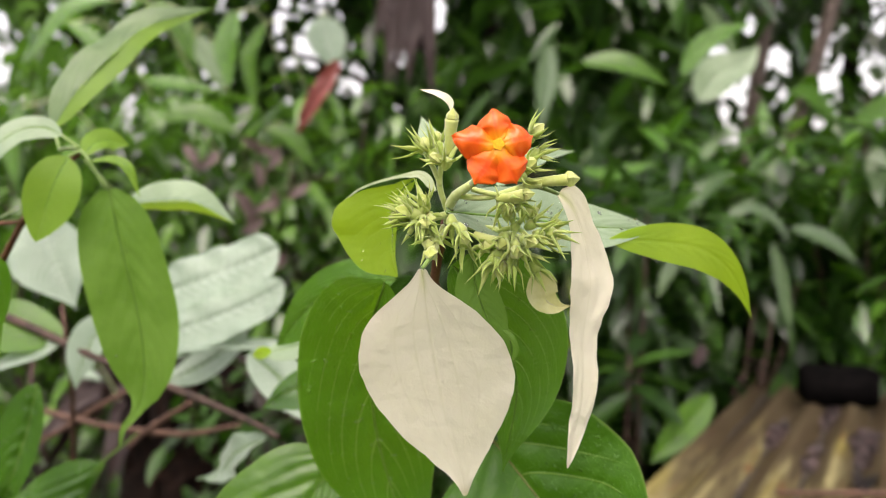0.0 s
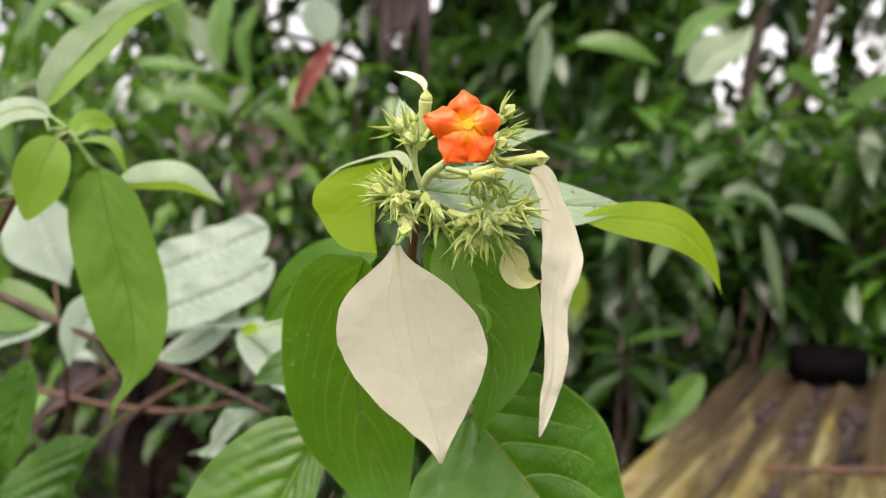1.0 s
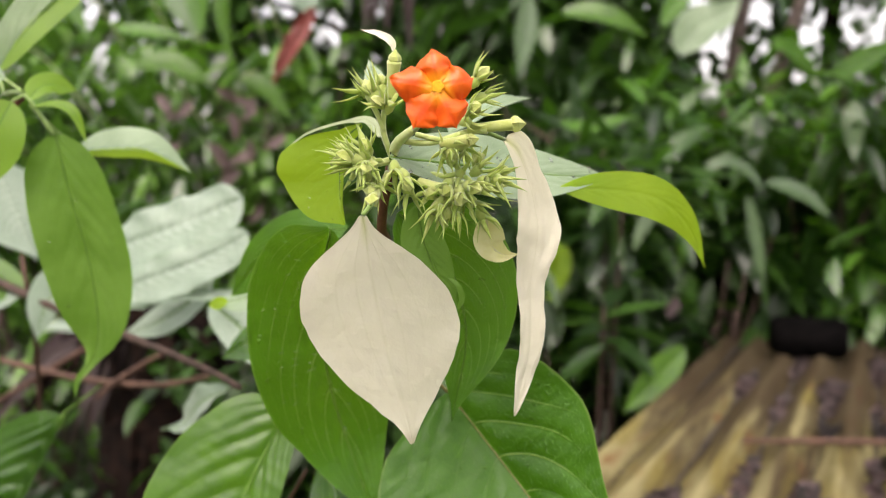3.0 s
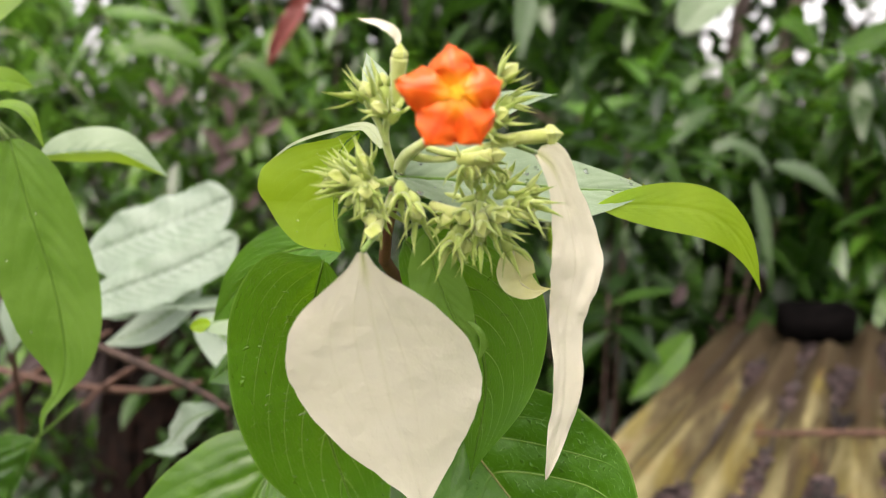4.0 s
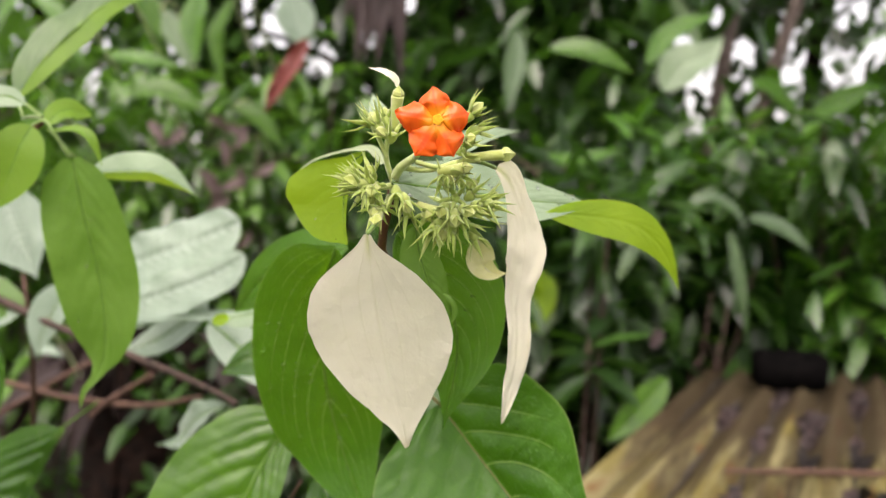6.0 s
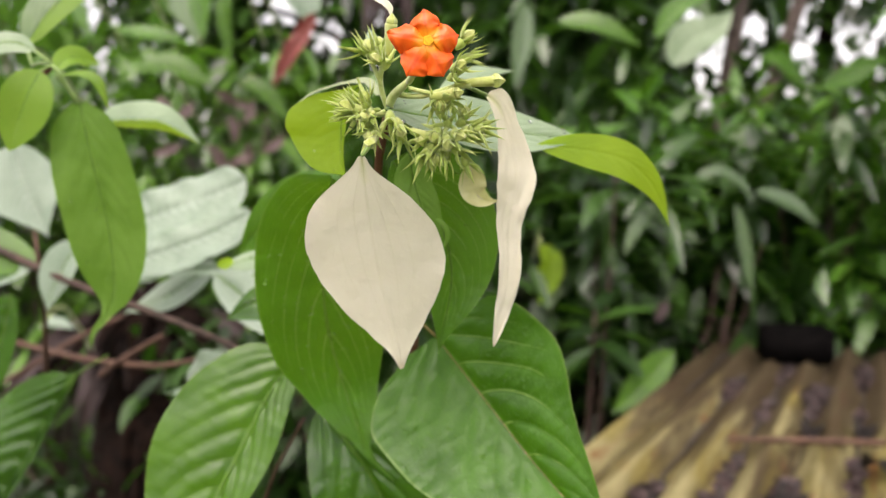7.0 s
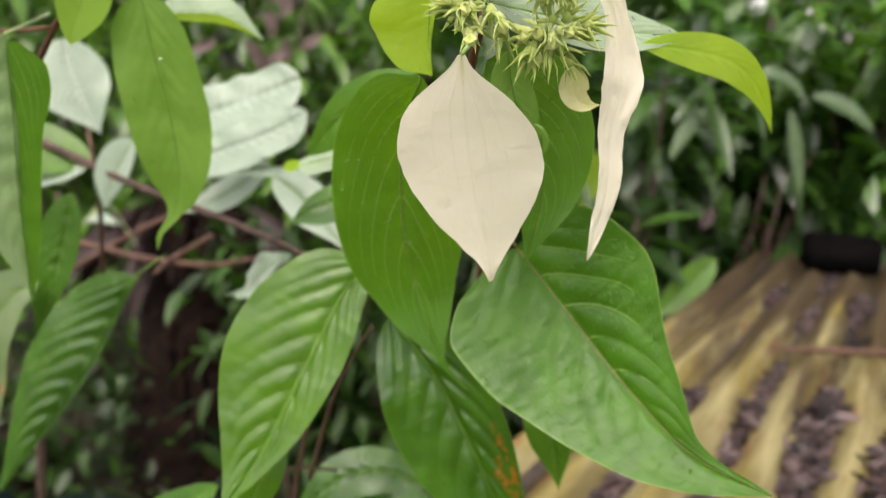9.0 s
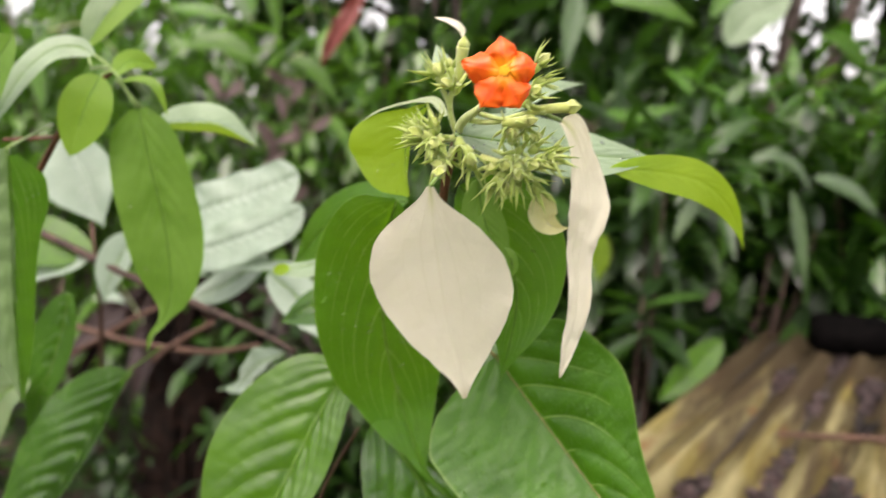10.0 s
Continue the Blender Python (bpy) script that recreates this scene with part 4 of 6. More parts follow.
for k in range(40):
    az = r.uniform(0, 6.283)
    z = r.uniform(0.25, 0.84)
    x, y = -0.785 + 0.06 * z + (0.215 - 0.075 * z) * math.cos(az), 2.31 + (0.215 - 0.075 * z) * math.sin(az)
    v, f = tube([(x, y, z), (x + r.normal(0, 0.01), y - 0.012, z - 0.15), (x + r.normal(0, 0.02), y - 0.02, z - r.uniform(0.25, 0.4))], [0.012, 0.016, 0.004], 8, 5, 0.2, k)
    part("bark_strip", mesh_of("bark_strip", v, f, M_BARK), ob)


def dead_leaf(points, half, label, material=None, name="dead_leaf", fold=25.0, parent=None):
    v, f, u = blade(points, half, half, (0, -1, 0.2), widest=0.4, tip=0.9, fold=fold, quilt=0.004, wave=half * 0.3, ragged=0.08, nv=30, nu=10, seed=len(bpy.data.objects))
    me = mesh_of(name, v, f, material or M_DRY, u)
    return part(name, me, parent) if parent else tagged(new(name, me), label, "leaf")


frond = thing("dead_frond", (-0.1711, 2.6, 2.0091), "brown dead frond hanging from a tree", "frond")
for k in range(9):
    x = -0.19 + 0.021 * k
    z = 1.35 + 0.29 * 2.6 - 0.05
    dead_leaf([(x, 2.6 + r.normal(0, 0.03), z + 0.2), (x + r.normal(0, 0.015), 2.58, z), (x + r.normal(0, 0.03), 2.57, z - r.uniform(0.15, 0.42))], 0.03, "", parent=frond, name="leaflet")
red = thing("red_dead_leaf", (-0.2741, 2.07, 1.689), "long red-brown dried leaf hanging", "leaf")
dead_leaf([(-0.2682, 2.07, 1.6962), (-0.3054, 2.07, 1.6314), (-0.3484, 2.06, 1.558), (-0.3768, 2.06, 1.503)], 0.026, "", M_RED, parent=red, name="blade")
brown = thing("dry_leaf_cluster", (-0.595, 2.3, 1.4365), "cluster of pinkish brown dry leaves caught in the shrub", "leaves")
for k in range(15):
    c = np.array((-0.5832, 2.25, 1.3709)) + r.normal(0, 1, 3) * (0.11, 0.05, 0.08)
    d = unit((r.normal(0, 1), r.normal(0, 0.4), -0.8)) * 0.07
    dead_leaf([c, c + d * 0.6 + (0.01, 0, 0), c + d * 1.2], 0.016, "", M_DRY_PALE, parent=brown, name="dry_leaf")
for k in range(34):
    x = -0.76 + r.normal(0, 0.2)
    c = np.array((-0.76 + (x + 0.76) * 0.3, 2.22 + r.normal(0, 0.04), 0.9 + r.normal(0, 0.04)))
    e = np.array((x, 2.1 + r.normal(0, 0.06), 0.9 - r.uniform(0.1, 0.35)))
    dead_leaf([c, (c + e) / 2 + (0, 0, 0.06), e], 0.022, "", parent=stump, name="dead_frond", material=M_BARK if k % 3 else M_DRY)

# single leaves that stand out of the undergrowth
def big_leaf(points, half, material, label, seed, droop=(0, -0.8, 0.6), back=0.0):
    v, f, u = blade(points, half, half, droop, widest=0.42, tip=1.1, fold=14, quilt=0.003, nv=36, nu=14, seed=seed)
    ob = thing("undergrowth_leaf", points[0], label, "leaf", "single leaves in the undergrowth")
    part("blade", mesh_of("blade", v, f, material, u), ob)
    if back:
        x, y, z = points[0]
        part("stalk", mesh_of("stalk", *tube([points[0], (x + 0.01, y + back * 0.4, z + 0.03), (x + 0.02, y + back, z - 0.12)], [0.002, 0.003, 0.004], 10, 6), M_STALK), ob)


big_leaf([(0.3223, 1.86, 1.6546), (0.3967, 1.84, 1.6488), (0.4593, 1.83, 1.6268), (0.518, 1.83, 1.5962)], 0.032, M_LEAF_DEEP, "green leaf reaching out of dark shade", 1)
big_leaf([(0.5938, 2.0, 1.6428), (0.6416, 2.0, 1.7122), (0.7109, 2.0, 1.7537), (0.7807, 2.0, 1.7717)], 0.028, M_LEAF, "upright bright green leaf", 2)
big_leaf([(0.7013, 2.2, 1.6029), (0.7541, 2.2, 1.672), (0.8153, 2.2, 1.7026), (0.8681, 2.2, 1.7561)], 0.06, M_LEAF_SKY_PALE, "broad pale leaf against the light", 3)
big_leaf([(0.87, 2.0, 1.6079), (0.9128, 2.0, 1.5939), (0.9491, 2.0, 1.5659), (0.9856, 2.0, 1.5309)], 0.03, M_LEAF, "green leaf beside a thin trunk", 4)
big_leaf([(1.0281, 2.0, 1.5309), (1.084, 2.0, 1.5519), (1.153, 2.0, 1.5939), (1.2089, 2.0, 1.6079)], 0.03, M_LEAF, "green leaf beside a thin trunk", 5)
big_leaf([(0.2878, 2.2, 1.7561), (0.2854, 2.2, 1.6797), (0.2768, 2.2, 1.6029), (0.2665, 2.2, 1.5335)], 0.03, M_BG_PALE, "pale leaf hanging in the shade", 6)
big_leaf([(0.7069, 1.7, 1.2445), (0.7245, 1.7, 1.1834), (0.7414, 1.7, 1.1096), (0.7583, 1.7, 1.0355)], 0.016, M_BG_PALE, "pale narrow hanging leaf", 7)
big_leaf([(0.7925, 1.8, 1.2705), (0.8444, 1.8, 1.2576), (0.8968, 1.8, 1.2318), (0.95, 1.8, 1.1865)], 0.022, M_BG_PALE, "damp leaf painted pale for caught light", 8)
big_leaf([(0.518, 1.5, 0.9625), (0.4809, 1.5, 0.9182), (0.4436, 1.5, 0.8737), (0.4007, 1.5, 0.8291)], 0.032, M_LEAF_DEEP, "green leaf leaning over the edge of the roof", 9)
big_leaf([(0.4827, 1.45, 1.0711), (0.4759, 1.45, 1.05), (0.4659, 1.45, 1.0287)], 0.012, M_DRY, "small pinkish withered leaf", 10)
big_leaf([(-0.3688, 2.4, 1.8759), (-0.3525, 2.4, 1.8262), (-0.3362, 2.4, 1.768), (-0.3282, 2.4, 1.718)], 0.06, M_LEAF_SKY_SHEEN, "whitish leaf against the light", 12, back=0.25)
big_leaf([(-0.624, 2.0, 1.7468), (-0.5968, 2.0, 1.7053), (-0.5627, 2.0, 1.6497), (-0.5497, 2.0, 1.5939)], 0.03, M_BG_LIT, "green leaf standing in the undergrowth", 13, back=0.25)
big_leaf([(-0.7466, 2.0, 1.6288), (-0.6831, 2.0, 1.6246), (-0.6128, 2.0, 1.6149), (-0.5636, 2.0, 1.6009)], 0.022, M_LEAF, "narrow green leaf in the undergrowth", 14)
big_leaf([(0.3323, 1.9, 1.408), (0.3866, 1.9, 1.3946), (0.4539, 1.9, 1.408), (0.5212, 1.9, 1.4215)], 0.02, M_LEAF, "narrow green leaf in the undergrowth", 15)

for k, (a, b, c) in enumerate((((-0.8856, 1.9, 1.7532), (-0.8078, 1.9, 1.6809), (-0.7638, 1.9, 1.5817)), ((-0.6244, 1.7, 1.7459), (-0.554, 1.7, 1.699), (-0.526, 1.7, 1.6166)), ((-0.4595, 1.8, 1.7568), (-0.4864, 1.8, 1.6698), (-0.4817, 1.8, 1.5821)),
                               ((-0.4629, 2.1, 1.7957), (-0.5089, 2.1, 1.6939), (-0.4888, 2.1, 1.562)), ((-0.6547, 1.6, 1.7336), (-0.7567, 1.6, 1.7006), (-0.8273, 1.6, 1.612)), ((-0.6646, 1.9, 1.5218), (-0.5701, 1.9, 1.5352), (-0.4768, 1.9, 1.4885)),
                               ((-0.9471, 1.8, 1.5443), (-0.9759, 1.8, 1.4558), (-0.967, 1.8, 1.3539)), ((-0.4895, 2.2, 1.5258), (-0.412, 2.2, 1.4948), (-0.3504, 2.2, 1.4172)))):
    big_leaf([a, tuple((np.array(a) + b) / 2 + (0, 0, 0.01)), b, c], 0.021 + 0.004 * (k % 3), M_LEAF_DEEP if k % 2 else M_BG, "broad green leaf of the undergrowth", 40 + k, back=0.5)
big_leaf([(1.0913, 2.3, 0.8572), (1.0647, 2.3, 0.9077), (1.0385, 2.3, 0.9496), (0.9962, 2.3, 0.9747)], 0.03, M_LEAF_YELLOW_BACKLIT, "yellowish leaf behind the black block", 16, back=0.25)
big_leaf([(1.1911, 2.3, 0.8572), (1.2136, 2.3, 0.9245), (1.2525, 2.3, 0.9914), (1.3086, 2.3, 1.0415)], 0.022, M_LEAF, "narrow green leaf behind the black block", 17, back=0.25)
big_leaf([(1.175, 2.3, 0.8404), (1.1881, 2.3, 0.9412), (1.217, 2.3, 1.0581)], 0.016, M_LEAF, "narrow green leaf behind the black block", 18, back=0.25)
big_leaf([(0.2842, 1.75, 1.1406), (0.3098, 1.75, 1.1026), (0.3041, 1.75, 1.0517), (0.2858, 1.75, 1.0007)], 0.03, M_LEAF_YELLOW_BACKLIT, "yellow-green leaf low in the shade", 19, back=0.25)
big_leaf([(0.397, 1.7, 1.2201), (0.4453, 1.7, 1.2445), (0.5064, 1.7, 1.2323), (0.5559, 1.7, 1.1956)], 0.014, M_BG_PALE, "damp leaf painted pale for caught light", 20)
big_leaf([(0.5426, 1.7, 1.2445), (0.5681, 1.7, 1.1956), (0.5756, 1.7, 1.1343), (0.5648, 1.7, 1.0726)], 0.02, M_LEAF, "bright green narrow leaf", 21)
big_leaf([(0.6863, 1.9, 1.3), (0.7402, 1.9, 1.3136), (0.7952, 1.9, 1.2864), (0.8376, 1.9, 1.2321)], 0.016, M_BG_PALE, "damp leaf painted pale for caught light", 22)

# near-white leaf whose colour stands in for a sky glint
big_leaf([(-0.865, 1.8, 0.922), (-0.84, 1.79, 0.936), (-0.81, 1.785, 0.936), (-0.775, 1.78, 0.924)], 0.018, M_LEAF_SKY_SHEEN, "leaf painted whitish for a sky glint low in the undergrowth", 23, (0, -0.5, 0.9), back=0.25)

# teal sheet on the ground
tn = 24
tv = [(-1.9 + 1.5 * i / tn, 1.62 + 0.42 * j / 8 + 0.03 * math.sin(i), 0.05 + 0.03 * noise.noise(Vector((i * 0.5, j * 0.7, 3.0))) + 0.02 * math.sin(i * 1.3 + j)) for j in range(9) for i in range(tn + 1)]
tf = [(j * (tn + 1) + i, j * (tn + 1) + i + 1, (j + 1) * (tn + 1) + i + 1, (j + 1) * (tn + 1) + i) for j in range(8) for i in range(tn)]
tagged(new("tarpaulin", mesh_of("tarpaulin", tv, tf, M_TARP)), "crumpled dark teal plastic sheet on the ground", "tarpaulin")

# ---------------------------------------------------------------- the flowering shrub and its neighbours
shrub = thing("flowering_shrub", (0.03, 0.33, 0.0), "flowering shrub with cream-white bracts, green leaves and one orange flower", "shrub")
shoot = thing("leafy_shoot", (-0.3, 0.42, 0.0), "leafy green shoot with hanging damp leaves", "shrub")
twigs = thing("twiggy_shrub", (-0.45, 0.7, 0.0), "woody twigs with leaves painted pale for sky sheen", "shrub")

# leaves round the flower head
leaf(shrub, M_LEAF, [(-0.0165, 0.222, 1.3251), (-0.0233, 0.25, 1.3039), (-0.0233, 0.265, 1.2722), (-0.0184, 0.276, 1.245), (-0.0107, 0.274, 1.2235), (-0.0070, 0.272, 1.2160), (0.0028, 0.272, 1.2055)], 0.0240, 0.0224, (0.05, -1, 0.35), "broad green drooping leaf with pale arching veins and a twisted drip tip", profile=((0, 0.05), (0.06, 0.46), (0.15, 0.74), (0.27, 0.94), (0.4, 1), (0.55, 0.93), (0.69, 0.67), (0.79, 0.37), (0.85, 0.16), (0.9, 0.065), (1, 0.005)), rumple=0.0005, fold=8, quilt=0.0011, veins=7.5, slant=0.62, wave=0.0008, drops=30, drop_size=0.0004, nv=80, nu=26, rib=0.0003)
leaf(shrub, M_LEAF, [(0.0025, 0.215, 1.3305), (0.0152, 0.225, 1.3174), (0.0218, 0.23, 1.294), (0.0178, 0.2298, 1.2675)], 0.0161, 0.0180, (0.15, -1, 0.2), "broad green leaf hanging behind the narrow bract", widest=0.4, tip=1.4, fold=6, quilt=0.0009, veins=7.5, slant=0.62, wave=0.0006, nv=60, nu=24)
leaf(shrub, M_LEAF_SOFT, [(0.0076, 0.209, 1.3333), (0.0094, 0.21, 1.3234), (0.0137, 0.211, 1.3125), (0.0186, 0.212, 1.3046)], 0.0066, 0.0057, (-0.1, -1, 0.2), "small crumpled green leaf with a rolled margin", widest=0.45, tip=1.0, fold=12, quilt=0.0006, wave=0.0006, rib=0.0004)
leaf(shrub, M_LEAF_SOFT, [(0.0156, 0.2085, 1.3139), (0.0178, 0.207, 1.312), (0.0189, 0.2075, 1.3086), (0.018, 0.2095, 1.3039)], 0.0006, 0.0013, (-0.7, -1, 0.1), "rolled pale leaf margin", widest=0.5, fold=-20, quilt=0.0001, rib=0.0, nv=24, nu=10)
leaf(shrub, M_LEAF_DEEP, [(-0.0392, 0.302, 1.2478), (-0.0502, 0.296, 1.2339), (-0.0636, 0.286, 1.2062), (-0.0794, 0.275, 1.1744), (-0.0938, 0.265, 1.1525)], 0.0341, 0.0150, (-0.1, -1, 0.55), "large quilted green leaf with sunken veins", widest=0.4, tip=1.15, fold=12, quilt=0.0014, wave=0.001, rumple=0.0007, rib=0.0003, nv=110, nu=44, stalk=(-0.0305, 0.3, 1.2565))
leaf(shrub, M_LEAF_GLOSS, [(0.0175, 0.262, 1.2661), (0.0374, 0.246, 1.2441), (0.0547, 0.23, 1.2259), (0.0724, 0.213, 1.212), (0.092, 0.2, 1.207)], 0.0397, 0.0351, (-0.42, -0.79, 0.45), "large glossy green leaf with a reddish midrib and long tip", profile=((0, 0.3), (0.04, 0.78), (0.15, 0.96), (0.26, 1), (0.475, 0.66), (0.66, 0.36), (0.78, 0.14), (1, 0.01)), profile_left=((0, 0.3), (0.05, 0.75), (0.15, 1), (0.3, 0.97), (0.5, 0.77), (0.7, 0.5), (0.84, 0.24), (1, 0.01)), fold=16, quilt=0.0010, veins=8.5, wave=0.0008, rumple=0.0011, nv=150, nu=64, rib=0.0002, rib_material=M_RIB_RED, stalk=(0.0114, 0.262, 1.2719))
leaf(shrub, M_LEAF_SCAR, [(-0.0314, 0.312, 1.2212), (-0.0111, 0.305, 1.1978), (0.0061, 0.3, 1.1666), (0.0241, 0.295, 1.1289), (0.0388, 0.29, 1.11)], 0.0290, 0.0225, (-0.4, -0.9, 0.47), "dark green quilted leaf with rust-brown insect scars", widest=0.4, tip=1.2, fold=18, quilt=0.0020, veins=8.5, wave=0.0012, rumple=0.0008, nv=110, nu=44)
leaf(shrub, M_LEAF_DEEP, [(0.0314, 0.325, 1.1855), (0.0395, 0.325, 1.1705), (0.0458, 0.325, 1.1535), (0.0493, 0.325, 1.133)], 0.0109, 0.0109, (0.1, -1, 0.4), "dark green leaf half hidden under another", widest=0.4, tip=1.3, quilt=0.001)
leaf(shrub, M_LEAF_RIBBED, [(-0.0146, 0.37, 1.1069), (-0.0387, 0.37, 1.1147), (-0.0642, 0.37, 1.1072), (-0.0906, 0.37, 1.079)], 0.0129, 0.0140, (0, -0.8, 0.8), "dark green quilted lower leaf", widest=0.45, quilt=0.0022, veins=11.0, nv=70)
leaf(shrub, M_LEAF_RIBBED, [(-0.0543, 0.375, 1.1098), (-0.0318, 0.36, 1.0989), (-0.0046, 0.355, 1.0775), (0.0199, 0.35, 1.0558)], 0.0131, 0.0162, (0, -0.8, 0.8), "dark green quilted lower leaf", widest=0.45, quilt=0.0022, veins=11.0, nv=70)
leaf(shrub, M_LEAF_GLOSS, [(-0.1176, 0.34, 1.1196), (-0.1333, 0.34, 1.1114), (-0.1538, 0.34, 1.0981), (-0.1791, 0.34, 1.0679)], 0.0084, 0.0153, (0.1, -0.7, 0.9), "yellowing lower leaf", widest=0.45, quilt=0.0008)
leaf(shrub, M_LEAF_DEEP, [(-0.0779, 0.33, 1.0876), (-0.0913, 0.325, 1.1032), (-0.1083, 0.32, 1.1106), (-0.1266, 0.315, 1.1082)], 0.0070, 0.0122, (0, -0.5, 1), "bright green lower leaf", widest=0.45, quilt=0.0006)
leaf(shrub, M_LEAF_DEEP, [(-0.0789, 0.31, 1.1726), (-0.0821, 0.3, 1.156), (-0.0902, 0.3, 1.1366), (-0.1001, 0.3, 1.1107)], 0.0099, 0.0084, (0, -1, 0.3), "dark green leaf in shade", widest=0.4, quilt=0.0006)
leaf(shrub, M_LEAF_YELLOW_BACKLIT, [(-0.0080, 0.2275, 1.3540), (-0.0117, 0.2295, 1.3513), (-0.0143, 0.2310, 1.3457), (-0.0148, 0.2320, 1.3375), (-0.0147, 0.2320, 1.3310), (-0.0134, 0.2320, 1.3255)], 0.0177, 0.0021, (0, -1, 0.1), "yellow-green arching leaf lit from behind", profile=((0, 0.2), (0.1, 1), (0.35, 0.95), (0.6, 0.5), (0.9, 0.3), (1, 0.05)), profile_left=((0, 0.03), (0.15, 0.14), (0.24, 0.34), (0.3, 0.57), (0.36, 0.8), (0.42, 0.96), (0.5, 1), (0.61, 0.92), (0.72, 0.8), (0.83, 0.62), (0.91, 0.38), (0.97, 0.12), (1, 0.02)), fold=5, quilt=0.0003, wave=0.0005, rumple=0.0003, nv=90, nu=30, drops=14, drop_size=0.0003)
leaf(shrub, M_LEAF_DOWN, [(-0.0023, 0.2215, 1.3507), (-0.0053, 0.2250, 1.3548), (-0.0087, 0.2270, 1.3554), (-0.0161, 0.2290, 1.3541), (-0.0241, 0.2300, 1.3513), (-0.0306, 0.2305, 1.3463)], 0.0015, 0.0018, (0, -0.7, 0.8), "pale upper side of an arching leaf", profile=((0, 0.45), (0.15, 1), (0.28, 0.95), (0.42, 0.42), (0.7, 0.3), (1, 0.12)), fold=8, quilt=0.0002, rib=0.0)
leaf(shrub, M_LEAF_SKY_PALE, [(0.0009, 0.203, 1.3455), (0.0114, 0.211, 1.3444), (0.0263, 0.222, 1.3427), (0.0441, 0.232, 1.3405), (0.0640, 0.240, 1.3394)], 0.0112, 0.0105, (0, -0.85, 0.6), "leaf painted grey-green for sky sheen, with water drops", drops=60, drop_size=0.0009, widest=0.42, tip=0.85, fold=6, quilt=0.0006, nv=60, nu=24)
leaf(shrub, M_LEAF_YELLOW_BACKLIT, [(0.0479, 0.23, 1.3364), (0.064, 0.238, 1.3356), (0.080, 0.247, 1.3330), (0.0903, 0.2525, 1.3272), (0.0973, 0.2565, 1.3188), (0.1017, 0.2585, 1.3089)], 0.0070, 0.0067, (0.05, -1, 0.25), "drooping leaf tip painted bright for backlight", widest=0.48, tip=1.25, base=0.8, fold=2, quilt=0.0003, rib=0)
leaf(shrub, M_LEAF, [(-0.0163, 0.27, 1.3206), (-0.0342, 0.29, 1.3174), (-0.0505, 0.3, 1.3076), (-0.0658, 0.31, 1.2899)], 0.0088, 0.0157, (0.1, -1, 0.4), "green leaf behind the broad drooping leaf", widest=0.45, tip=0.9, quilt=0.0008)
leaf(shrub, M_LEAF_SKY_PALE, [(-0.0474, 0.33, 1.2877), (-0.0588, 0.334, 1.2863), (-0.0704, 0.337, 1.2832), (-0.0814, 0.339, 1.2803)], 0.0053, 0.0105, (-0.1, -0.6, 0.8), "pale leaf with a yellow-green folded tip", widest=0.4, tip=1.1, quilt=0.0008)
leaf(shrub, M_LEAF_YELLOW_BACKLIT, [(-0.0734, 0.334, 1.2828), (-0.0758, 0.334, 1.2828), (-0.0794, 0.334, 1.2816), (-0.0811, 0.334, 1.2809)], 0.0024, 0.0029, (0, -1, 0.2), "yellow-green folded tip", widest=0.5, tip=0.7, quilt=0.0, rib=0, nv=12, nu=8)
leaf(shrub, M_LEAF_SKY_SHEEN, [(-0.1065, 0.43, 1.2628), (-0.0894, 0.42, 1.2525), (-0.0758, 0.41, 1.2409), (-0.0611, 0.4, 1.2267)], 0.0126, 0.0126, (0, -0.8, 0.6), "grey-green striped leaf in shade", widest=0.42, quilt=0.0022, veins=14.0, nv=90)
leaf(shrub, M_LEAF_SKY_PALE, [(0.0171, 0.25, 1.3523), (0.0309, 0.262, 1.3608), (0.045, 0.27, 1.3645)], 0.0026, 0.0060, (0, -0.7, 0.7), "small grey-green leaf", widest=0.45, quilt=0.0004, rib=0.0004)
leaf(shrub, M_LEAF_SKY_PALE, [(0.0009, 0.222, 1.3607), (-0.0035, 0.226, 1.3657), (-0.0063, 0.23, 1.3724)], 0.0026, 0.0032, (0, -1, 0.3), "small grey-green leaf", widest=0.5, quilt=0.0003, rib=0.0004)
leaf(shrub, M_LEAF_RIBBED, [(-0.0454, 0.36, 1.2676), (-0.0587, 0.362, 1.2639), (-0.0723, 0.364, 1.2581), (-0.0848, 0.366, 1.2495)], 0.0078, 0.0135, (-0.1, -0.8, 0.6), "ribbed green leaf in shade", widest=0.42, tip=1.0, quilt=0.0024, veins=11.0)

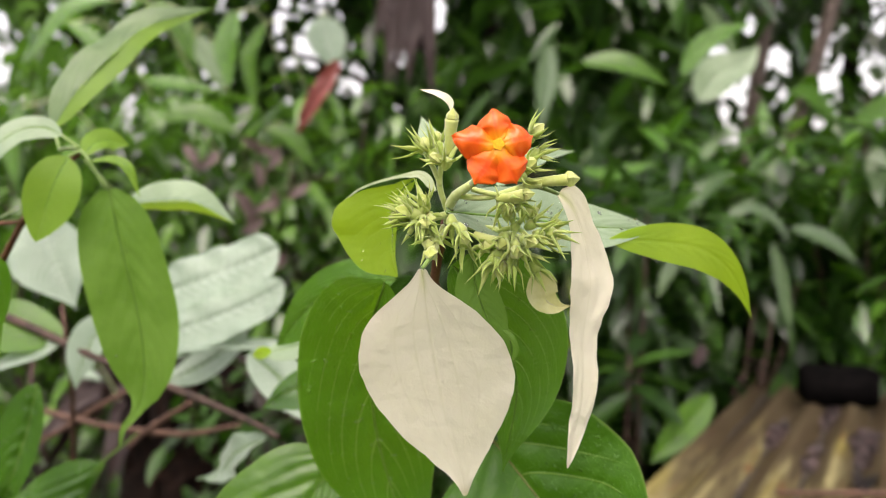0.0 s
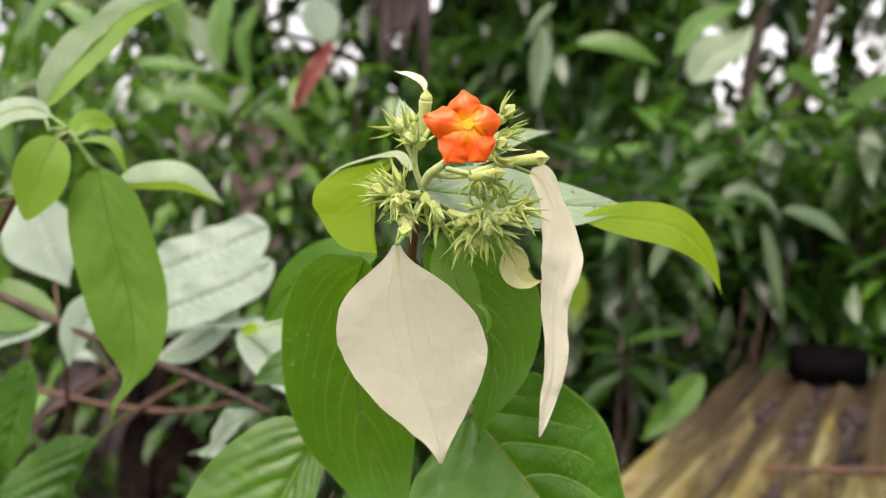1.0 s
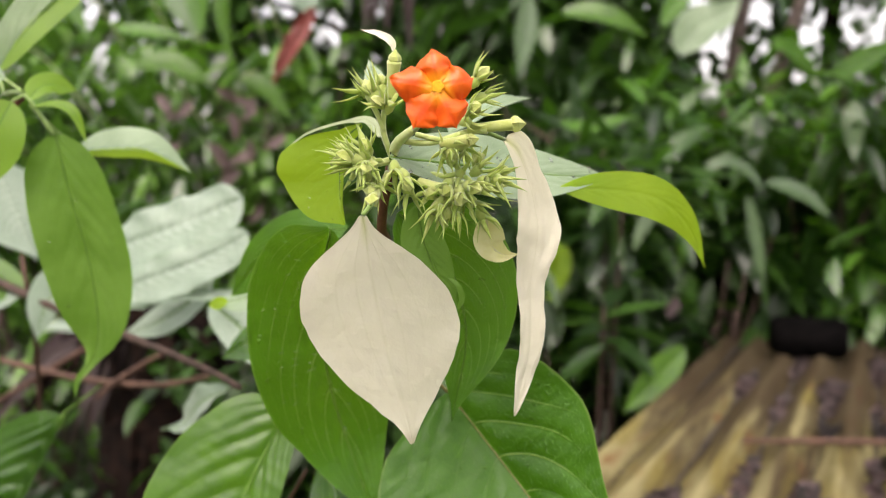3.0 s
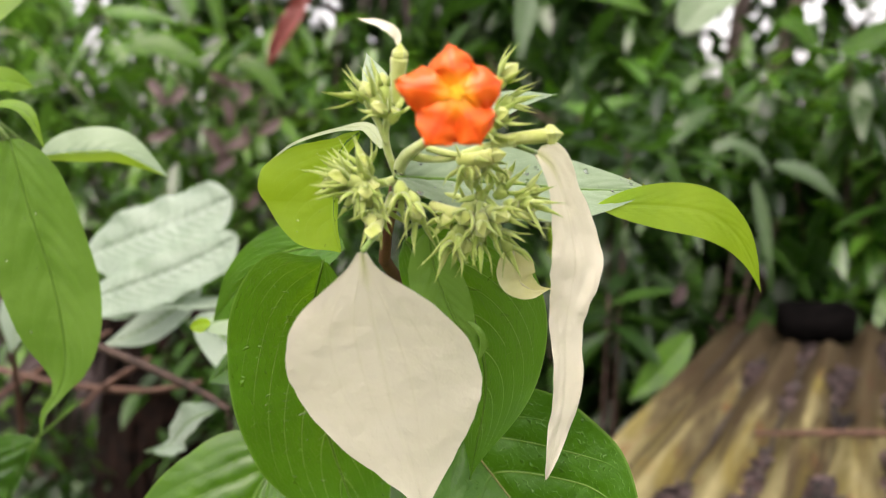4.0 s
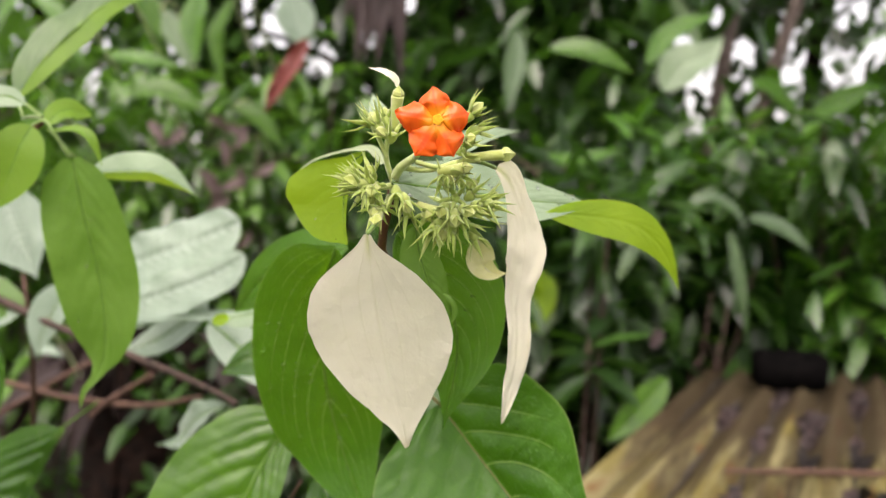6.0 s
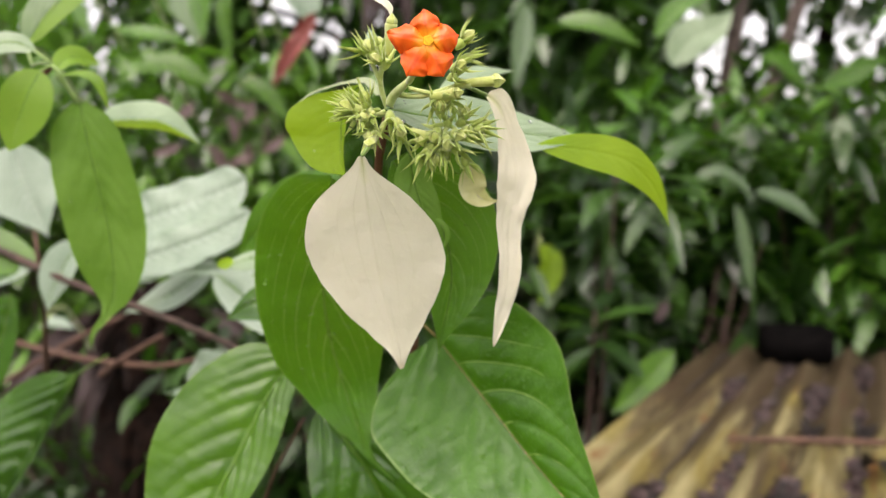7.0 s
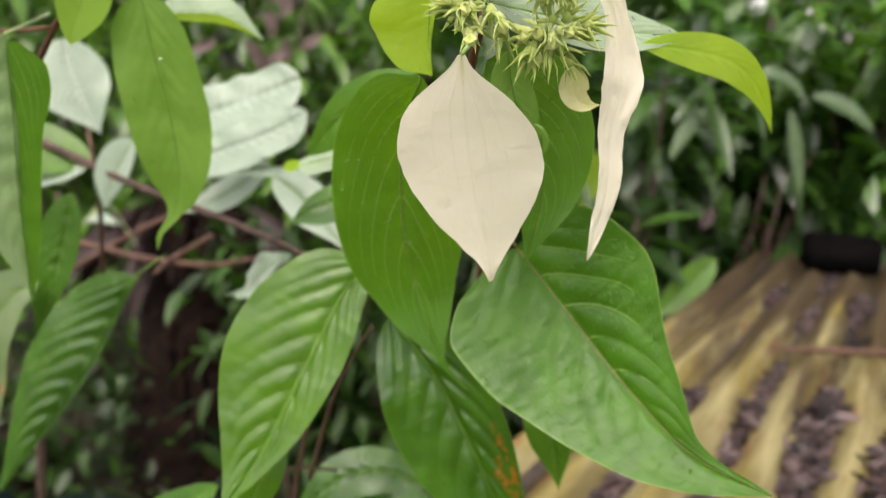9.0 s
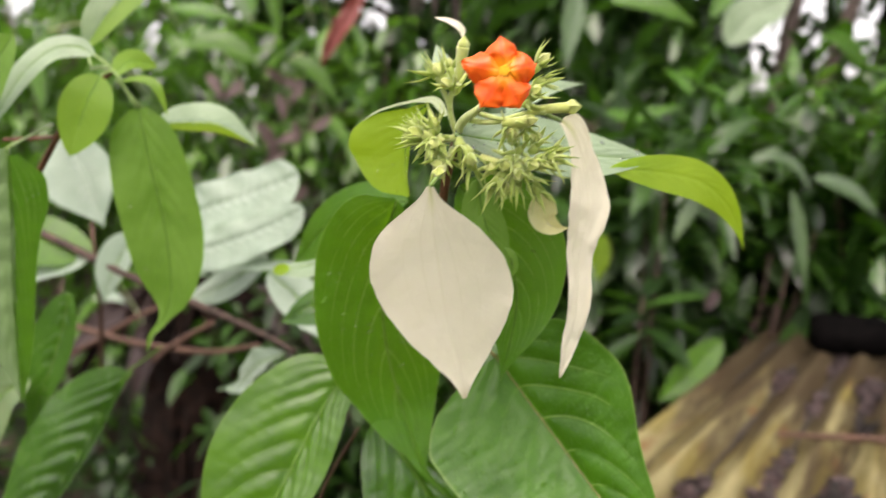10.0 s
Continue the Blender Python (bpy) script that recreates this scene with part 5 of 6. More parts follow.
# bracts
leaf(shrub, M_BRACT, [(-0.0051, 0.1905, 1.3319), (-0.0038, 0.1955, 1.3195), (-0.0023, 0.2, 1.3086), (0.0001, 0.2052, 1.294), (0.0029, 0.2092, 1.282), (0.0048, 0.2116, 1.2741), (0.0063, 0.2138, 1.2666)], 0.0192, 0.0199, (0, -1, 0.22), "broad cream-white leaf-like bract with a drawn-out tip", name='bract', veined=False, crinkle=0.00042, profile=((0, 0.05), (0.04, 0.11), (0.083, 0.24), (0.13, 0.42), (0.19, 0.61), (0.26, 0.78), (0.33, 0.9), (0.4, 0.97), (0.47, 1), (0.54, 0.97), (0.61, 0.89), (0.68, 0.76), (0.76, 0.58), (0.86, 0.32), (0.93, 0.15), (0.97, 0.08), (1, 0.03)), profile_left=((0, 0.05), (0.04, 0.16), (0.075, 0.32), (0.12, 0.55), (0.176, 0.78), (0.226, 0.9), (0.29, 0.97), (0.36, 1), (0.43, 0.975), (0.5, 0.9), (0.57, 0.79), (0.65, 0.65), (0.74, 0.47), (0.82, 0.31), (0.88, 0.18), (0.94, 0.09), (1, 0.03)), fold=5, quilt=0.0002, wave=0.0006, nv=90, nu=36, ragged=0.01, rib=0, stalk=(-0.0025, 0.1915, 1.3351))
leaf(shrub, M_BRACT_NARROW, [(0.0297, 0.2045, 1.35), (0.033, 0.205, 1.3472), (0.0356, 0.2065, 1.3416), (0.0379, 0.2085, 1.3341), (0.0392, 0.2098, 1.3264), (0.0388, 0.2108, 1.3202), (0.0381, 0.212, 1.3123), (0.0385, 0.2135, 1.3027), (0.0384, 0.215, 1.2945), (0.0374, 0.216, 1.2862), (0.0358, 0.2165, 1.278), (0.0348, 0.2168, 1.2733)], 0.0062, 0.0064, (0.25, -1, 0.1), "narrow folded cream-white bract with crinkled margin", name="bract", veined=False, crinkle=0.0011, profile=((0, 0.25), (0.03, 0.62), (0.055, 0.64), (0.13, 0.57), (0.235, 0.9), (0.335, 1), (0.4, 0.93), (0.46, 0.72), (0.515, 0.62), (0.635, 0.57), (0.735, 0.57), (0.835, 0.46), (0.935, 0.27), (1, 0.06)), profile_left=((0, 0.1), (0.055, 0.45), (0.13, 0.57), (0.235, 0.86), (0.335, 1), (0.415, 0.9), (0.515, 0.64), (0.635, 0.56), (0.735, 0.55), (0.835, 0.46), (0.935, 0.28), (1, 0.06)), fold=9, quilt=0.0001, wave=0.0010, nv=110, nu=22, ragged=0.06, rib=0, stalk=(0.0229, 0.2, 1.3524))
leaf(shrub, M_BRACT_YOUNG, [(0.0258, 0.2105, 1.33), (0.0265, 0.212, 1.3262), (0.0276, 0.2135, 1.3217), (0.0311, 0.215, 1.3192), (0.0357, 0.2165, 1.3192)], 0.0045, 0.0042, (-0.1, -1, 0.25), "small young yellowish bract", name="bract", veined=False, crinkle=0.0006, widest=0.34, tip=1.5, fold=14, quilt=0.0001, wave=0.0006, rib=0.0004, nv=36, nu=16, rib_material=M_BRACT_RIB)
leaf(shrub, M_BRACT, [(0.002, 0.1985, 1.3706), (0.0017, 0.1985, 1.3728), (-0.0013, 0.199, 1.3748), (-0.0059, 0.2, 1.3761)], 0.0010, 0.0011, (-0.3, -0.8, 0.6), "small white curling bract", name='bract', veined=False, crinkle=0.0005, widest=0.35, tip=1.0, fold=14, quilt=0.0, rib=0, nv=24, nu=10)

# stems of the flower head
rod("stem", shrub, M_STEM, [(0.0012, 0.207, 1.3446), (-0.0019, 0.216, 1.3304), (-0.0026, 0.225, 1.3247), (0.0031, 0.27, 1.304), (0.0085, 0.325, 1.266), (0.0082, 0.36, 1.2169), (-0.0011, 0.38, 1.1375), (-0.0133, 0.4, 1.001)], [0.0013, 0.0016, 0.0018, 0.002, 0.0022, 0.0026, 0.003, 0.0035], "red-brown woody stem", 30, 10)
rod("flower_stalk", shrub, M_STALK, [(0.0012, 0.207, 1.3423), (0.0023, 0.204, 1.3483), (0.0071, 0.196, 1.3525)], [0.0012, 0.0014, 0.001], "", 10, 8)
rod("flower_stalk", shrub, M_STALK, [(0.0009, 0.206, 1.346), (-0.001, 0.204, 1.3533), (0.0009, 0.201, 1.3618), (0.0021, 0.199, 1.3666)], [0.0008, 0.0008, 0.0009], "", 10, 8)
rod("flower_stalk", shrub, M_STALK, [(0.0012, 0.206, 1.3446), (-0.0028, 0.203, 1.3439), (-0.007, 0.2, 1.345)], [0.001, 0.0009, 0.0007], "", 10, 8)
rod("flower_stalk", shrub, M_STALK, [(0.0009, 0.207, 1.3438), (0.0068, 0.207, 1.3416), (0.0143, 0.208, 1.3404), (0.0218, 0.209, 1.3378)], [0.001, 0.001, 0.0009, 0.0008], "", 10, 8)
rod("flower_stalk", shrub, M_STALK, [(0.0023, 0.203, 1.3497), (0.0108, 0.2, 1.349), (0.0207, 0.199, 1.3518), (0.0248, 0.198, 1.3521)], [0.0009, 0.0008, 0.0009, 0.0009], "", 10, 8)
rod("flower_stalk", shrub, M_STALK, [(0.0001, 0.207, 1.3416), (-0.0013, 0.202, 1.3382), (-0.0025, 0.195, 1.3351)], [0.0007, 0.0007, 0.0008], "", 10, 8)
rod("flower_stalk", shrub, M_STALK, [(-0.0006, 0.204, 1.3519), (-0.0023, 0.203, 1.3562), (-0.0046, 0.201, 1.3604)], [0.0007, 0.0007, 0.0006], "", 10, 8)
rod("flower_stalk", shrub, M_STALK, [(0.0073, 0.2, 1.3511), (0.0136, 0.199, 1.3497), (0.0185, 0.198, 1.3497)], [0.0007, 0.0007, 0.0007], "", 10, 8)
rod("stem", shrub, M_TWIG, [(-0.0656, 0.315, 1.1815), (-0.0713, 0.315, 1.1511), (-0.0761, 0.315, 1.1102), (-0.084, 0.32, 0.9571)], [0.0011, 0.0012, 0.0013, 0.0016], "thin brown stem", 14, 8)
rod("stem", shrub, M_TWIG, [(-0.0391, 0.318, 1.2152), (-0.0572, 0.33, 1.178), (-0.0738, 0.35, 1.1199)], [0.0008, 0.001, 0.0012], "", 12, 7)
rod("stem", shrub, M_TWIG, [(-0.0861, 0.32, 1.1399), (-0.0722, 0.316, 1.1454), (-0.0611, 0.36, 1.1195)], [0.0006, 0.0007, 0.0007], "", 10, 7)

# the leafy shoot beside it
leaf(shoot, M_LEAF_SOFT, [(-0.1341, 0.318, 1.3518), (-0.1305, 0.32, 1.3278), (-0.1266, 0.323, 1.3055), (-0.1247, 0.325, 1.2850), (-0.1254, 0.3265, 1.2690), (-0.1290, 0.327, 1.2585), (-0.1345, 0.3272, 1.2510), (-0.1362, 0.3272, 1.2435)], 0.0176, 0.0176, (0, -1, 0.2), "long green leaf with drops of water, pointing down", drops=22, profile=((0, 0.2), (0.05, 0.6), (0.13, 0.86), (0.27, 0.98), (0.43, 1), (0.58, 0.9), (0.69, 0.68), (0.76, 0.46), (0.82, 0.2), (0.88, 0.1), (0.95, 0.07), (1, 0.02)), fold=8, quilt=0.0007, wave=0.0008, rumple=0.0004, nv=80, nu=24, stalk=(-0.1418, 0.315, 1.3652))
leaf(shoot, M_LEAF_FRESH, [(-0.1471, 0.312, 1.3644), (-0.1514, 0.31, 1.3551), (-0.1562, 0.31, 1.3429), (-0.1602, 0.31, 1.3312)], 0.0102, 0.0115, (0.1, -1, 0.1), "small rounded bright green leaf", widest=0.42, tip=0.8, base=0.5, fold=6, quilt=0.0002, stalk=(-0.1436, 0.314, 1.3667))
leaf(shoot, M_LEAF_TEAL, [(-0.166, 0.34, 1.3781), (-0.1569, 0.345, 1.3945), (-0.1467, 0.355, 1.4101), (-0.1351, 0.37, 1.4265), (-0.1085, 0.385, 1.4381)], 0.0010, 0.0144, (-0.25, -1, 0.35), "long grey-green leaf rising", widest=0.42, tip=1.1, fold=6, quilt=0.0008, wave=0.0015, nv=60, nu=22, stalk=(-0.159, 0.33, 1.3682))
leaf(shoot, M_LEAF_FRESH, [(-0.1655, 0.3395, 1.3781), (-0.1564, 0.3445, 1.3944), (-0.1463, 0.3545, 1.41), (-0.1347, 0.3695, 1.4264), (-0.1089, 0.3845, 1.438)], 0.0077, 0.0008, (0.1, -1, 0.1), "yellow-green under side of a rising leaf", widest=0.4, tip=1.2, fold=2, quilt=0.0002, rib=0)
leaf(shoot, M_LEAF_SKY_PALE, [(-0.1519, 0.318, 1.3732), (-0.1606, 0.32, 1.3766), (-0.1704, 0.318, 1.3748), (-0.1794, 0.314, 1.3657), (-0.1873, 0.31, 1.3515), (-0.1952, 0.306, 1.3339)], 0.0062, 0.0082, (-0.2, -0.9, 0.5), "grey-green leaf arching over and down", widest=0.4, fold=8, quilt=0.0005, stalk=(-0.1444, 0.316, 1.3681))
leaf(shoot, M_LEAF_SKY_PALE, [(-0.1368, 0.345, 1.3453), (-0.124, 0.352, 1.3465), (-0.1118, 0.357, 1.3457), (-0.0949, 0.363, 1.3358)], 0.0008, 0.0116, (0, -0.8, 0.7), "grey-green leaf seen from its edge", widest=0.4, tip=1.1, fold=8, quilt=0.0006, stalk=(-0.1442, 0.32, 1.3632))
leaf(shoot, M_LEAF_YELLOW_BACKLIT, [(-0.1366, 0.3445, 1.3451), (-0.1238, 0.3515, 1.3463), (-0.1116, 0.3565, 1.3454), (-0.0948, 0.3625, 1.3358)], 0.0038, 0.0005, (0, -1, 0.1), "yellow-green lower half of a leaf", widest=0.45, fold=0, quilt=0.0002, rib=0)
leaf(shoot, M_LEAF_FRESH, [(-0.1423, 0.316, 1.3652), (-0.1405, 0.32, 1.3699), (-0.1369, 0.325, 1.3719), (-0.1302, 0.33, 1.3699)], 0.0060, 0.0051, (0.2, -0.9, 0.4), "young folded leaf", widest=0.5, tip=0.9, fold=16, quilt=0.0002, rib=0.0004)
leaf(shoot, M_LEAF_FRESH, [(-0.1388, 0.313, 1.3627), (-0.129, 0.311, 1.363), (-0.1226, 0.31, 1.3595), (-0.1187, 0.31, 1.3489)], 0.0020, 0.0024, (-0.3, -0.6, 0.7), "young narrow curling leaf", widest=0.5, tip=0.9, fold=16, quilt=0.0001, rib=0.0004)
leaf(shoot, M_LEAF_SAGE_SHEEN, [(-0.1752, 0.29, 1.3343), (-0.1773, 0.295, 1.308), (-0.1828, 0.303, 1.2697), (-0.1856, 0.31, 1.2234)], 0.0353, 0.0022, (-0.35, -1, 0.3), "large leaf hanging close by, grey-green for sheen", widest=0.38, tip=1.1, fold=4, quilt=0.0020, wave=0.001, nv=60, nu=24, stalk=(-0.1827, 0.34, 1.3438))
leaf(shoot, M_LEAF, [(-0.1737, 0.289, 1.3318), (-0.1764, 0.294, 1.307), (-0.1818, 0.302, 1.27), (-0.1848, 0.309, 1.2232)], 0.0009, 0.0141, (0.25, -1, 0.1), "green half of a hanging leaf", profile=((0, 0.3), (0.08, 0.95), (0.16, 1), (0.3, 0.75), (0.5, 0.62), (0.7, 0.5), (0.88, 0.25), (1, 0.02)), fold=4, quilt=0.0004, rib=0)
leaf(shoot, M_LEAF_RIBBED, [(-0.1978, 0.38, 1.2581), (-0.2034, 0.38, 1.2354), (-0.2123, 0.38, 1.2103), (-0.2249, 0.38, 1.1778)], 0.0150, 0.0095, (0, -1, 0.4), "quilted green leaf", widest=0.4, quilt=0.0018, veins=9.0)
leaf(shoot, M_LEAF_RIBBED, [(-0.1857, 0.42, 1.2038), (-0.2047, 0.42, 1.1708), (-0.2233, 0.415, 1.138), (-0.2717, 0.41, 1.0689)], 0.0380, 0.0055, (-0.2, -0.9, 0.6), "quilted dark green leaf with ribbed veins", widest=0.42, tip=1.1, quilt=0.0040, veins=11.0, rib=0.0016, nv=80, nu=28, rib_material=M_RIB, stalk=(-0.1969, 0.5, 1.1959))
leaf(shoot, M_LEAF_WORN, [(-0.2146, 0.37, 1.2132), (-0.2318, 0.37, 1.203), (-0.2477, 0.37, 1.1707), (-0.2491, 0.37, 1.1083)], 0.0203, 0.0190, (-0.2, -1, 0.4), "withered grey-green leaf with brown patches", widest=0.45, quilt=0.0012)
rod("stem", shoot, M_STEM, [(-0.1445, 0.315, 1.3659), (-0.158, 0.32, 1.3575), (-0.1768, 0.335, 1.34), (-0.1941, 0.35, 1.3232), (-0.2402, 0.38, 1.2686), (-0.2967, 0.42, 1.179), (-0.3466, 0.45, 0.9931)], [0.0013, 0.0015, 0.0018, 0.002, 0.0025, 0.003], "red-brown young stem", 24, 9)
rod("stem", shoot, M_STEM, [(-0.1801, 0.337, 1.3382), (-0.188, 0.34, 1.3374), (-0.2111, 0.35, 1.3358)], [0.0009, 0.0009, 0.001], "", 8, 7)
rod("stem", shoot, M_PETIOLE, [(-0.159, 0.33, 1.3682), (-0.1499, 0.322, 1.3685), (-0.1418, 0.315, 1.3652), (-0.1346, 0.317, 1.3518)], [0.0007, 0.0008, 0.0007, 0.0006], "", 12, 7)
leaf(shoot, M_LEAF_SOFT, [(-0.1756, 0.3, 1.3787), (-0.188, 0.3, 1.3617), (-0.1997, 0.3, 1.341), (-0.2146, 0.3, 1.315)], 0.0115, 0.0102, (0.2, -1, 0.2), "yellow-green leaf close by", widest=0.45, quilt=0.0004)

# the bare twigs behind, and leaves painted pale for sky sheen
rod("branch", twigs, M_TWIG_DARK, [(-0.3756, 0.56, 1.287), (-0.2993, 0.53, 1.2689), (-0.2482, 0.51, 1.2538), (-0.2023, 0.487, 1.2421), (-0.1498, 0.455, 1.2335), (-0.1063, 0.425, 1.2261), (-0.0851, 0.4, 1.2248)], [0.0034, 0.0031, 0.0028, 0.0026, 0.0024, 0.0021, 0.0016], "brown woody branch", 30, 10)
rod("branch", twigs, M_TWIG, [(-0.3889, 0.72, 1.156), (-0.3631, 0.71, 1.1519), (-0.2974, 0.7, 1.1402), (-0.228, 0.69, 1.1371), (-0.1723, 0.66, 1.1542)], [0.0024, 0.003, 0.003, 0.0027, 0.002], "reddish brown twig", 24, 9)
rod("branch", twigs, M_TWIG, [(-0.2224, 0.69, 1.1657), (-0.2624, 0.695, 1.1412), (-0.2593, 0.64, 1.142)], [0.0024, 0.0026, 0.002], "reddish brown twig", 20, 9)
rod("branch", twigs, M_TWIG, [(-0.4611, 0.85, 1.0675), (-0.4022, 0.82, 1.1018), (-0.339, 0.8, 1.1404), (-0.2979, 0.8, 1.161)], [0.0026, 0.003, 0.003, 0.002], "", 14, 8)
rod("branch", twigs, M_TWIG, [(-0.2522, 0.52, 1.2765), (-0.2452, 0.51, 1.2538), (-0.2617, 0.55, 1.2079), (-0.2868, 0.6, 1.1282)], [0.0012, 0.0016, 0.0018, 0.002], "", 14, 8)
leaf(twigs, M_LEAF_SKY_SHEEN, [(-0.1976, 0.525, 1.2799), (-0.1671, 0.525, 1.2912), (-0.1385, 0.525, 1.302), (-0.1095, 0.525, 1.3143)], 0.0270, 0.0190, (-0.1, -0.8, 0.55), "sheen-pale leaf with wavy margin", profile=((0, 0.3), (0.12, 0.75), (0.3, 0.97), (0.55, 1.0), (0.75, 0.92), (0.88, 0.78), (0.96, 0.5), (1, 0.1)), fold=6, quilt=0.0022, veins=14.0, nv=100, wave=0.003, rumple=0.0015, ragged=0.05, rib=0)
leaf(twigs, M_LEAF_SKY_SHEEN, [(-0.1904, 0.5, 1.2564), (-0.1612, 0.5, 1.2665), (-0.1301, 0.5, 1.2784), (-0.1009, 0.5, 1.294)], 0.0215, 0.0125, (0, -0.75, 0.6), "sheen-pale leaf with ribbed veins", profile=((0, 0.3), (0.12, 0.8), (0.3, 1), (0.6, 1.0), (0.8, 0.9), (0.92, 0.68), (0.98, 0.36), (1, 0.06)), fold=6, quilt=0.0024, veins=14.0, nv=100, wave=0.0025, rumple=0.0012, ragged=0.05, rib=0)
leaf(twigs, M_LEAF_SKY_SHEEN, [(-0.1796, 0.49, 1.249), (-0.1491, 0.49, 1.2552), (-0.1203, 0.49, 1.2559), (-0.0914, 0.49, 1.2547)], 0.0058, 0.0056, (0, -0.55, 0.85), "folded sheen-pale leaf seen from its edge", widest=0.5, tip=0.7, fold=12, quilt=0.0012, veins=14.0, wave=0.001, ragged=0.05, rib=0)
leaf(twigs, M_LEAF_SKY_SHEEN, [(-0.2854, 0.56, 1.3353), (-0.2776, 0.555, 1.3155), (-0.2679, 0.55, 1.2961), (-0.2546, 0.545, 1.2698)], 0.0284, 0.0229, (0, -0.7, 0.7), "sheen-pale leaf pointing down", widest=0.45, fold=6, quilt=0.0026, veins=14.0, rib=0, nv=90, wave=0.001)
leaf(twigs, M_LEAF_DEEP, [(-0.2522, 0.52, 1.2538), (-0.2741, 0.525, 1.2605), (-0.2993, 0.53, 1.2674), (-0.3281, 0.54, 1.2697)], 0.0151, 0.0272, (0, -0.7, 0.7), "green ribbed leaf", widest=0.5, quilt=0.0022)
leaf(twigs, M_LEAF_SKY_SHEEN, [(-0.2498, 0.515, 1.254), (-0.2632, 0.51, 1.2463), (-0.2818, 0.51, 1.2407), (-0.3043, 0.51, 1.2314)], 0.0124, 0.0110, (0, -0.4, 0.9), "sheen-pale leaf edge", widest=0.5, quilt=0.001)
leaf(twigs, M_LEAF_SKY_SHEEN, [(-0.2139, 0.5, 1.2721), (-0.2234, 0.5, 1.2575), (-0.2311, 0.5, 1.2429), (-0.2364, 0.5, 1.2245)], 0.0150, 0.0121, (0, -0.8, 0.6), "sheen-pale small leaf", widest=0.4, tip=1.2, quilt=0.001)
leaf(twigs, M_LEAF_SKY_SHEEN, [(-0.1405, 0.56, 1.2528), (-0.1558, 0.555, 1.239), (-0.175, 0.55, 1.2264), (-0.2038, 0.545, 1.2151)], 0.0136, 0.0176, (0, -0.6, 0.8), "sheen-pale ribbed leaf in shade", widest=0.5, quilt=0.0026, veins=14.0, nv=90)
leaf(twigs, M_LEAF_SKY_SHEEN, [(-0.096, 0.42, 1.2182), (-0.1141, 0.43, 1.2071), (-0.1283, 0.44, 1.1906), (-0.1396, 0.44, 1.1873)], 0.0093, 0.0111, (0, -0.7, 0.7), "small pale crumpled leaf", widest=0.5, quilt=0.001, wave=0.003, ragged=0.1)

# the stems run down to the ground
for ob, material, points, radii in (
        (shrub, M_STEM, [(-0.0133, 0.4, 1.0073), (0.0, 0.38, 0.6), (0.03, 0.33, -0.02)], [0.0035, 0.006, 0.009]),
        (shoot, M_STEM, [(-0.3448, 0.449, 1.001), (-0.32, 0.46, 0.6), (-0.3, 0.42, -0.02)], [0.003, 0.006, 0.009]),
        (twigs, M_TWIG_DARK, [(-0.377, 0.72, 1.1957), (-0.42, 0.72, 0.9), (-0.45, 0.7, -0.02)], [0.002, 0.007, 0.011]),
        (twigs, M_TWIG_DARK, [(-0.3756, 0.56, 1.287), (-0.55, 0.6, 1.1), (-0.45, 0.7, -0.02)], [0.0042, 0.007, 0.011])):
    rod("stem", ob, material, points, radii, "", 20, 9)

# the orange flower
CENTRE = np.array((0.0123, 0.1765, 1.3609))
v, f = tube([CENTRE + (0, 0.0012, -0.0002), CENTRE + (-0.001, 0.008, -0.002), CENTRE + (-0.005, 0.019, -0.0085)], [0.0019, 0.0012, 0.0009], 12, 12, 0.03, 1)
flower = part("flower", mesh_of("flower", v, f, M_STALK), shrub, "open five-pointed orange flower with a yellow heart")
for deg, length, half, back in ((100, 0.0083, 0.0039, 0.0018), (171, 0.0102, 0.0040, 0.0004), (15, 0.0079, 0.0042, 0.0014), (240, 0.0102, 0.0046, -0.0002), (296, 0.0098, 0.0046, 0.0)):
    d = np.array((math.cos(radians(deg)), 0, math.sin(radians(deg))))
    pts = [CENTRE + d * 0.0006, CENTRE + d * length * 0.5 + (0, -0.0006, 0), CENTRE + d * length * 0.85 + (0, -0.0002 + back * 0.6, 0), CENTRE + d * length + (0, back + 0.0006, 0)]
    v, f, u = blade(pts, half, half, (0, -1, 0.1), widest=0.55, tip=0.85, base=0.55, fold=-10, quilt=0.0002, wave=0.0011, ragged=0.05, curl=0.002, nv=26, nu=18, seed=deg)
    part("petal", mesh_of("petal", v, f, M_PETAL, u), flower, "orange petal")
bm = bmesh.new()
bmesh.ops.create_uvsphere(bm, u_segments=20, v_segments=10, radius=0.0013)
for p in bm.verts:
    a = math.atan2(p.co.z, p.co.x)
    p.co = Vector(CENTRE) + Vector((p.co.x * (1 + 0.12 * math.cos(5 * a)), p.co.y * 0.06 - 0.0004, p.co.z * (1 + 0.12 * math.cos(5 * a))))
me = mesh_of("throat", [tuple(p.co) for p in bm.verts], [tuple(p.index for p in q.verts) for q in bm.faces], M_THROAT)
bm.free()
part("throat", me, flower, "rough yellow flower throat")


def starred(verts, sides, inner):
    """Draws every second edge of a tube inwards, so that its section is a star."""
    v = np.array(verts)
    rings = v.reshape(-1, sides, 3)
    c = rings.mean(axis=1, keepdims=True)
    scale = np.where(np.arange(sides) % 2 == 0, 1.0, inner)[None, :, None]
    return list((c + (rings - c) * scale).reshape(-1, 3))


